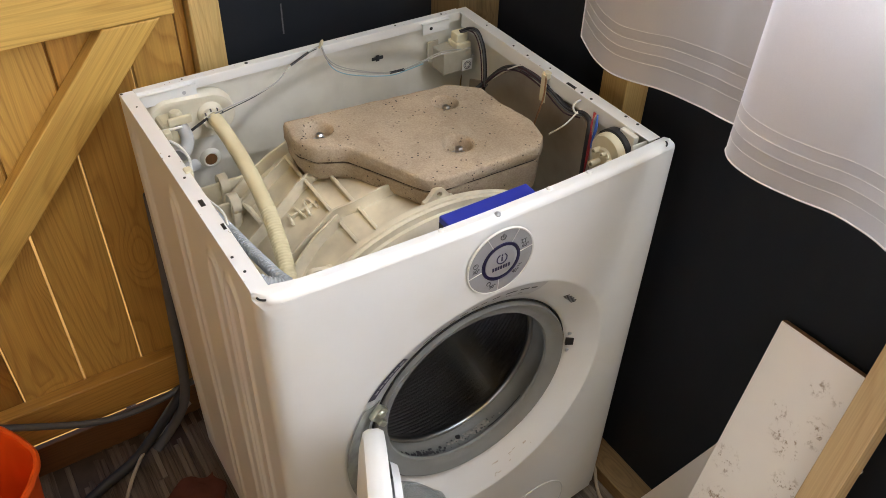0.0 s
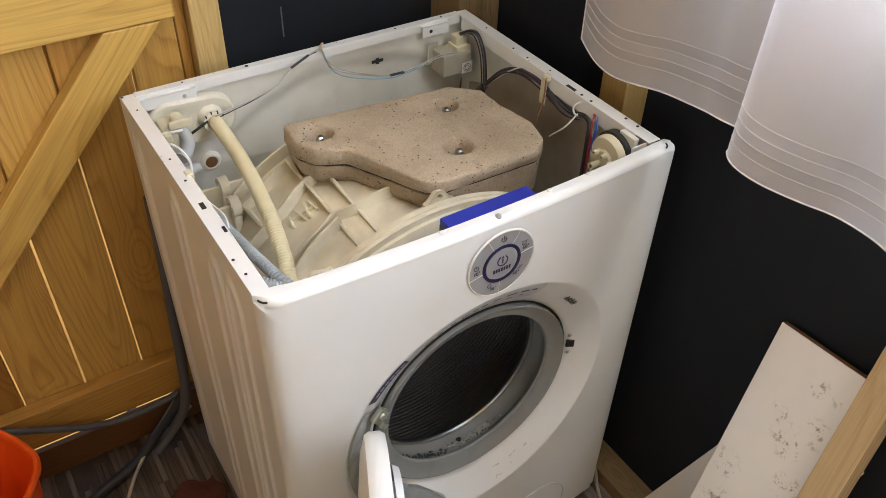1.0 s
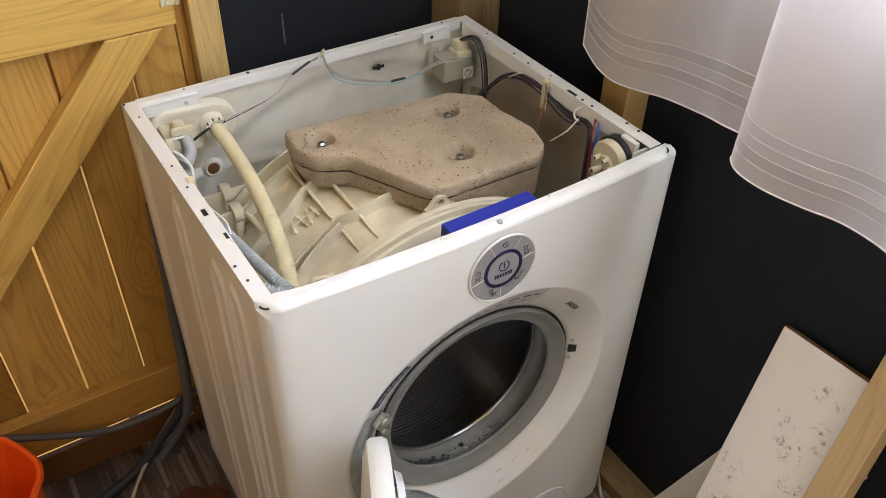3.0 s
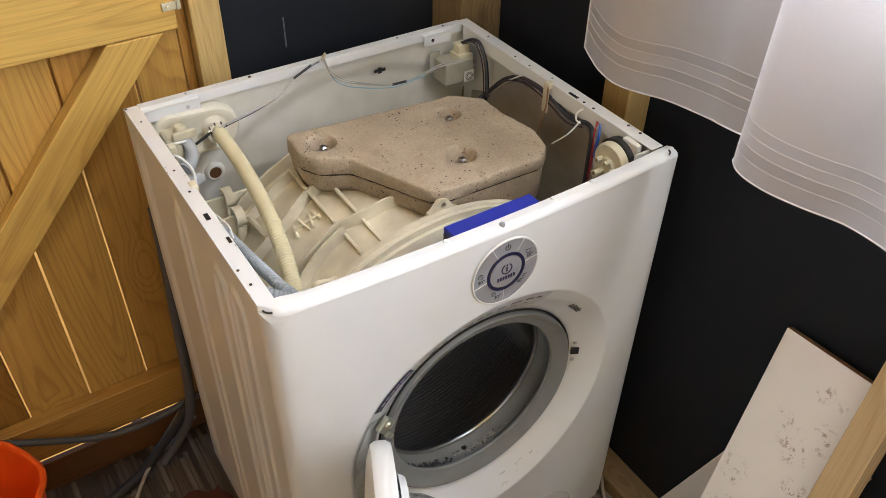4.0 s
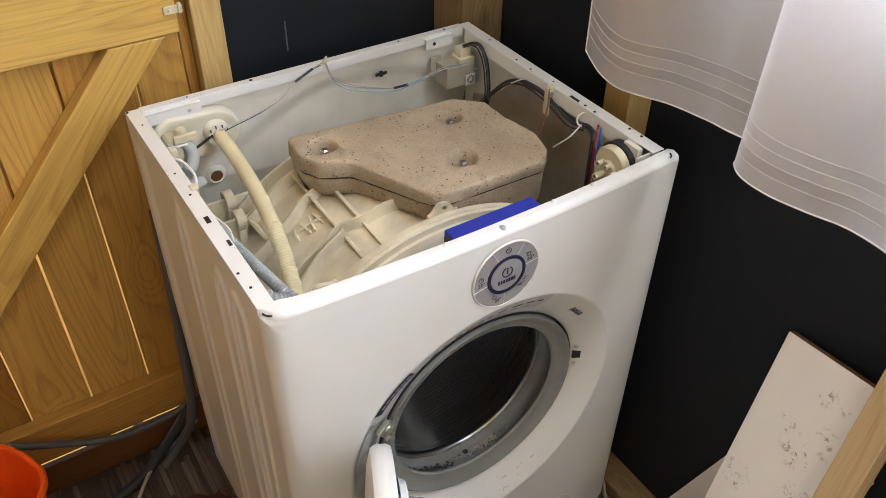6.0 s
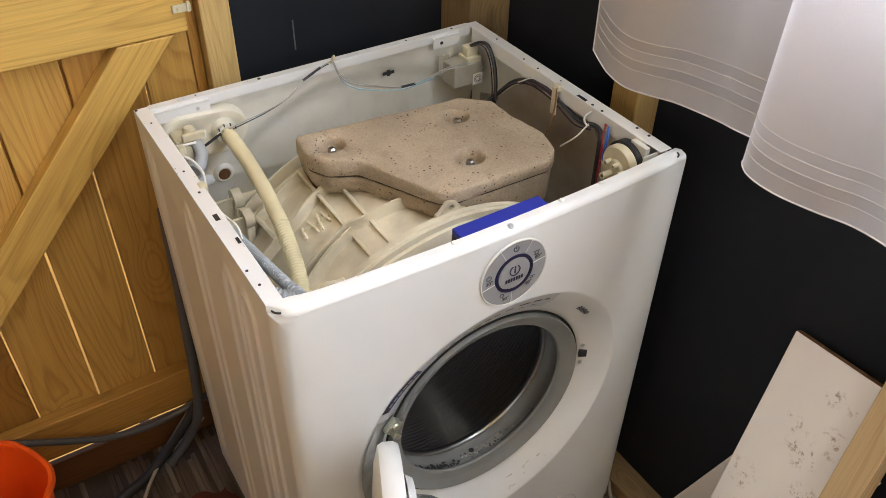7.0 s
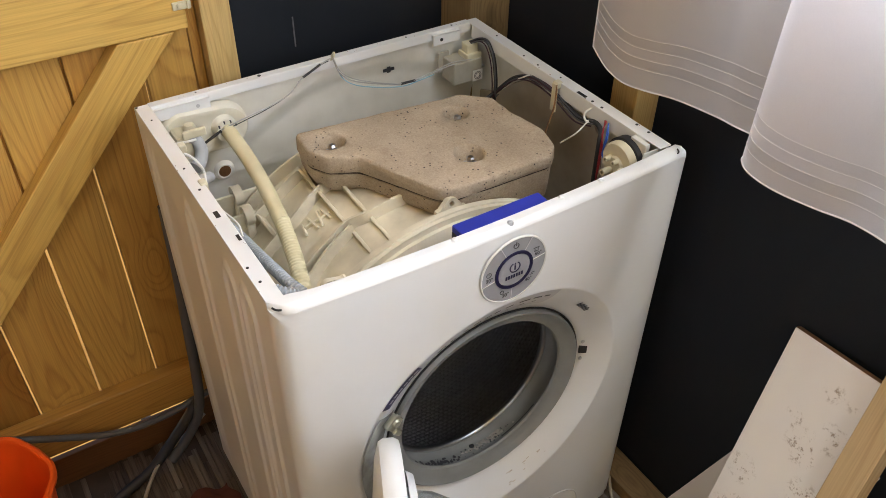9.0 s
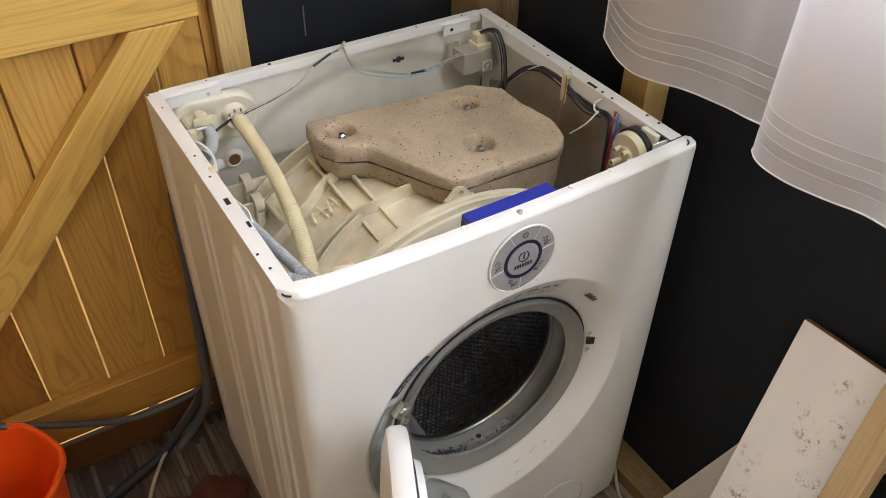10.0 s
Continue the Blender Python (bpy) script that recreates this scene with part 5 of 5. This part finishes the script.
def curtain(path, z_top, hem, bands, name):
    """A hanging sheer sheet along a plan line; hem(u) gives the height of its lower edge."""
    pts = smooth_path([(x, y, 0) for x, y in path], 10)
    n = len(pts)
    thing = empty(name, (pts[n // 2].x, pts[n // 2].y, 0.9))
    o = thing.location

    def at(i, z, out=0.0):
        u = i / (n - 1)
        p = pts[i]
        t = (pts[min(i + 1, n - 1)] - pts[max(i - 1, 0)]).normalized()
        k = 1 - 0.45 * min(1, max(0, (z - 0.9) / 0.8))
        m = Vector((0.625, p.y))
        x = m.x + (p.x - m.x) * k
        return Vector((x, p.y, z)) + Vector((t.y, -t.x, 0)) * out - o

    def sheet(z0, z1, rows, out=0.0, u0=0.0, u1=1.0):
        bm = bmesh.new()
        ids = [i for i in range(n) if u0 <= i / (n - 1) <= u1]
        g = [[bm.verts.new(at(i, z0(i / (n - 1)) + (z1(i / (n - 1)) - z0(i / (n - 1))) * j / rows, out)) for j in range(rows + 1)] for i in ids]
        for a, b in zip(g, g[1:]):
            for j in range(rows):
                bm.faces.new((a[j], b[j], b[j + 1], a[j + 1]))
        return bm

    low = sorted(bands)
    cuts = [0.0] + [d for b in low for d in (b - 0.015, b)]
    for k, (d0, d1) in enumerate(zip(cuts, cuts[1:])):
        part("woven_band" if k % 2 else "cloth", sheet(lambda u: hem(u) + d0, lambda u: hem(u) + d1, 2), OPENWEAVE if k % 2 else VOILE, thing, "", 180)
    part("cloth", sheet(lambda u: hem(u) + cuts[-1], lambda u: z_top, 16), VOILE, thing, "", 180)
    line = lambda dz: [at(i, hem(i / (n - 1)) + dz, 0.0) for i in range(0, n, 2)]
    part("hem", tube(line(0.0), 0.0011, 2, 6), HEM, thing)
    for dz in bands:
        part("drawn_thread", tube(line(dz), 0.00032, 2, 5), HEM, thing)
        part("drawn_thread", tube(line(dz - 0.015), 0.00032, 2, 5), HEM, thing)
    # the turned side edge
    edge = [at(0, hem(0) + (z_top - hem(0)) * k / 8) for k in range(9)]
    part("side_hem", tube(edge, 0.001, 2, 6), HEM, thing)
    return thing


def table(us, values):
    """A smooth height along a hem from a few stations."""
    def at(u):
        i = min(max(0, int(np.searchsorted(us, u)) - 1), len(us) - 2)
        h = us[i + 1] - us[i]
        g = [(values[min(k + 1, len(us) - 1)] - values[max(k - 1, 0)]) / (us[min(k + 1, len(us) - 1)] - us[max(k - 1, 0)]) for k in (i, i + 1)]
        t = (u - us[i]) / h
        return values[i] * (1 + 2 * t) * (1 - t) ** 2 + g[0] * h * t * (1 - t) ** 2 + values[i + 1] * t * t * (3 - 2 * t) + g[1] * h * t * t * (t - 1)
    return at


back_curtain = curtain([(0.635, 0.236), (0.634, 0.218), (0.629, 0.19), (0.624, 0.15), (0.62, 0.10), (0.615, 0.045), (0.606, -0.02), (0.598, -0.06), (0.602, -0.10), (0.612, -0.16), (0.62, -0.22)],
                       2.12, table((0, 0.1, 0.2, 0.3, 0.4, 0.5, 0.6, 0.7, 1.0), (0.868, 0.857, 0.849, 0.848, 0.859, 0.875, 0.889, 0.897, 0.897)), (0.076, 0.046), "sheer_curtain")
tagged(back_curtain, "sheer white voile curtain with drawn-thread bands, hanging over the wall stud", "curtain", "curtains of the side window")
front_curtain = curtain([(0.572, -0.112), (0.562, -0.118), (0.556, -0.135), (0.56, -0.17), (0.572, -0.22), (0.578, -0.26), (0.572, -0.31), (0.56, -0.36), (0.565, -0.43), (0.58, -0.5), (0.57, -0.6), (0.56, -0.7), (0.575, -0.82), (0.565, -0.95), (0.58, -1.1), (0.57, -1.3), (0.58, -1.5), (0.57, -1.65), (0.575, -1.78)],
                        2.12, lambda u: 0.881 + 0.006 * math.sin(18.0 * u + 1.2), (0.068, 0.038), "sheer_curtain")
tagged(front_curtain, "sheer white voile curtain lit by the window behind it", "curtain", "curtains of the side window")
rod = tagged(part("curtain_rod", tube([(0.60, 0.35, 2.125), (0.60, -0.4, 2.125), (0.60, -1.85, 2.125)], 0.009, 4, 12), STUD), "wooden curtain rod above the window", "curtain rod")

# ---- boards leaning on the side wall ----


def leaning(name, width, thick, length, mat, m, bevel=0.0015):
    ob = part(name, box((-width / 2, -thick / 2, 0), (width / 2, thick / 2, length), bevel), mat)
    ob.matrix_basis = m
    return ob


def lean_pose(foot, top, face):
    """Local z from foot to top, local x along face."""
    f, t = Vector(foot), Vector(top)
    ez = (t - f).normalized()
    ex = Vector(face)
    ex = (ex - ez * ex.dot(ez)).normalized()
    ey = ez.cross(ex)
    return Matrix(((ex.x, ey.x, ez.x, f.x), (ex.y, ey.y, ez.y, f.y), (ex.z, ey.z, ez.z, f.z), (0, 0, 0, 1)))


slant = Vector((0.25, 0.062, 0.618))            # from foot to head of the propped board
across = Vector((0.066, 0.99, -0.123))
top_c = Vector((0.671, -0.268, 0.627))
foot_c = top_c - slant
b1 = leaning("shelf_board", 0.142, 0.011, slant.length, LAMINATE, lean_pose(foot_c, top_c, across))
tagged(b1, "scuffed off-white laminate board leaning on the black wall", "board", "leaning boards")
edge_m = part("bare_edge", box((-0.07, -0.005, slant.length), (0.07, 0.005, slant.length + 0.0012), 0.0004), BROWN, b1, "bare brown chipboard edge")
t2, f2 = Vector((0.678, -0.315, 0.50)), Vector((0.642, -0.145, 0.0))
b2 = leaning("shelf_board", 0.14, 0.014, (t2 - f2).length, LAMINATE, lean_pose(f2, t2, (0, 1, 0)))
tagged(b2, "off-white laminate board standing askew against the wall", "board", "leaning boards")
beside = across.normalized() * -0.094 + Vector((-0.012, 0, 0.004))
stick = leaning("timber_batten", 0.044, 0.03, 0.735, RAW, lean_pose(foot_c + beside, top_c + beside, across))
tagged(stick, "raw timber batten propped beside the white board", "batten")

# ---- floor clutter on the gate side ----
BUCKET = (-0.408, 0.44)


def bucket():
    thing = empty("bucket", (*BUCKET, 0))

    def wavy(prof, n=72):
        bm = bmesh.new()
        rows = []
        for i in range(n):
            a = 2 * math.pi * i / n
            lobe = 1 + 0.035 * max(0, math.cos(6 * a + 0.4)) ** 0.6 if math.cos(6 * a + 0.4) > 0 else 1 - 0.012 * abs(math.cos(6 * a + 0.4))
            rows.append([bm.verts.new((r * (1 + (lobe - 1) * min(1, z / 0.15)) * math.cos(a), r * (1 + (lobe - 1) * min(1, z / 0.15)) * math.sin(a), z)) for r, z in prof])
        for a, b in zip(rows, rows[1:] + rows[:1]):
            for j in range(len(prof) - 1):
                bm.faces.new((a[j], a[j + 1], b[j + 1], b[j]))
        bmesh.ops.remove_doubles(bm, verts=bm.verts[:], dist=1e-6)
        return bm

    part("pail", wavy([(0, 0.004), (0.085, 0.0), (0.088, 0.002), (0.112, 0.243), (0.1105, 0.244), (0.086, 0.007), (0, 0.008)]), ORANGE, thing, "", 50)
    part("rim", wavy([(0.1105, 0.236), (0.1125, 0.234), (0.120, 0.240), (0.121, 0.247), (0.117, 0.252), (0.1115, 0.250), (0.1095, 0.244)]), ORANGE, thing, "", 50)
    return tagged(thing, "bright orange plastic bucket with a wavy rim", "bucket")


bucket()
tagged(part("grey_cable", tube(((-0.75, 0.56, 0.34), (-0.5, 0.555, 0.305), (-0.368, 0.548, 0.25), (-0.318, 0.545, 0.222), (-0.26, 0.548, 0.184), (-0.196, 0.55, 0.147), (-0.135, 0.55, 0.130), (-0.067, 0.555, 0.125), (-0.006, 0.556, 0.137), (0.05, 0.55, 0.15)), 0.0066, 8, 12), GREYPIPE, None, "", 60), "grey supply hose slung along the gate", "hose")
tagged(part("drain_pipe", tube(((0.012, 0.535, 0.62), (0.008, 0.535, 0.5), (0.0, 0.533, 0.36), (-0.004, 0.531, 0.289), (-0.008, 0.53, 0.228), (-0.015, 0.532, 0.15), (-0.03, 0.54, 0.09), (-0.06, 0.545, 0.04), (-0.1, 0.53, 0.017)), 0.0098, 8, 16), GREYPIPE, None, "", 60), "dark grey corrugated drain pipe behind the machine", "pipe")
tagged(part("white_cable", tube(((-0.21, 0.38, 0.005), (-0.19, 0.44, 0.008), (-0.155, 0.493, 0.022), (-0.112, 0.535, 0.032), (-0.06, 0.556, 0.04), (-0.007, 0.566, 0.07)), 0.0038, 8, 10), PALECABLE, None, "", 60), "thin pale cable curling over the floor", "cable")
tagged(part("dark_hose", tube(((-0.33, 0.44, 0.012), (-0.258, 0.481, 0.012), (-0.208, 0.505, 0.012), (-0.145, 0.525, 0.02), (-0.1, 0.54, 0.045), (-0.055, 0.545, 0.09), (-0.01, 0.55, 0.14)), 0.0105, 8, 12), BLACK, None, "", 60), "black hose lying along the threshold", "hose")
tagged(part("pale_cable", tube(((0.6, -0.09, 0.004), (0.607, -0.03, 0.004), (0.62, 0.0, 0.008), (0.626, 0.03, 0.05), (0.622, 0.1, 0.09), (0.61, 0.2, 0.12)), 0.0035, 8, 10), PALECABLE, None, "", 60), "thin pale cable beside the sole plate", "cable")
bm = bmesh.new()
g = [[bm.verts.new((-0.175 + 0.16 * i / 24 + 0.008 * math.sin(j * 0.9), 0.27 + 0.155 * j / 20 + 0.012 * math.sin(i * 0.5) - 0.02 * i / 24 + 0.03 * (i / 24) * (j / 20), 0.004 + 0.006 * max(0, noise.noise((i * 0.3, j * 0.35, 1))))) for j in range(21)] for i in range(25)]
for a, b in zip(g, g[1:]):
    for j in range(20):
        bm.faces.new((a[j], b[j], b[j + 1], a[j + 1]))
geom = bmesh.ops.extrude_face_region(bm, geom=bm.faces[:])["geom"]
bmesh.ops.translate(bm, verts=[v for v in geom if isinstance(v, bmesh.types.BMVert)], vec=(0, 0, 0.003))
tagged(part("floor_cloth", bm, MATBROWN, None, "", 60), "crumpled reddish-brown cloth on the floor", "cloth")

# ---- floor strips ----
STRIP_ME = finish(box((-0.0051, -0.11, -0.003), (0.0051, 0.11, 0.0), 0.0006, 1), "strip", STRIP)
rnd = random.Random(11)
count = 0
for i in range(58):
    x = -0.5 + 0.0107 * i
    y = 0.48 + rnd.uniform(-0.1, 0.1)
    while y > 0.2 and count < 290:
        s = new("strip", STRIP_ME)
        s.parent = floor
        s.location = (x, y, 0.0)
        count += 1
        y -= 0.2205
for i in range(14):
    s = new("strip", STRIP_ME)
    s.parent = floor
    s.location = (0.5 + 0.0107 * i, -0.02 + 0.03 * rnd.random(), 0.0)


# ---- what moves ----
def motions():
    # the drum tumbles, slows from the eighth second and rolls to rest
    times = [round(0.1 * k, 3) for k in range(101)]
    speed = lambda t: float(np.interp(t, (0, 7, 7.9, 8.3, 8.5, 8.7, 8.9, 9.1, 9.3, 9.5), (530, 490, 400, 310, 250, 185, 100, 45, 18, 0)))
    angles = [0.0]
    for t in times[1:]:
        angles.append(angles[-1] + 0.05 * (speed(t - 0.1) + speed(t)))
    rest = 99 - angles[-1]
    rows = [(t, Matrix.Translation((CX, 0.2375, CZ)) @ Matrix.Rotation(-radians(a + rest), 4, "Y")) for t, a in zip(times, angles)]
    walk(drum, rows)
    # the curtains drift a little in the draught
    for c, k in ((front_curtain, 1.0), (back_curtain, 0.7)):
        o = c.location + Vector((0.0, 0.006, 0.0))
        walk(c, [(t, Matrix.Translation(o + Vector((0.0, d * k, 0.0)))) for t, d in
                 ((0.0, 0.007), (0.5, 0.0065), (1.0, 0.005), (1.5, 0.0035), (2.0, 0.002), (2.5, 0.001), (4.0, 0.0), (10.0, 0.0))])


motions()
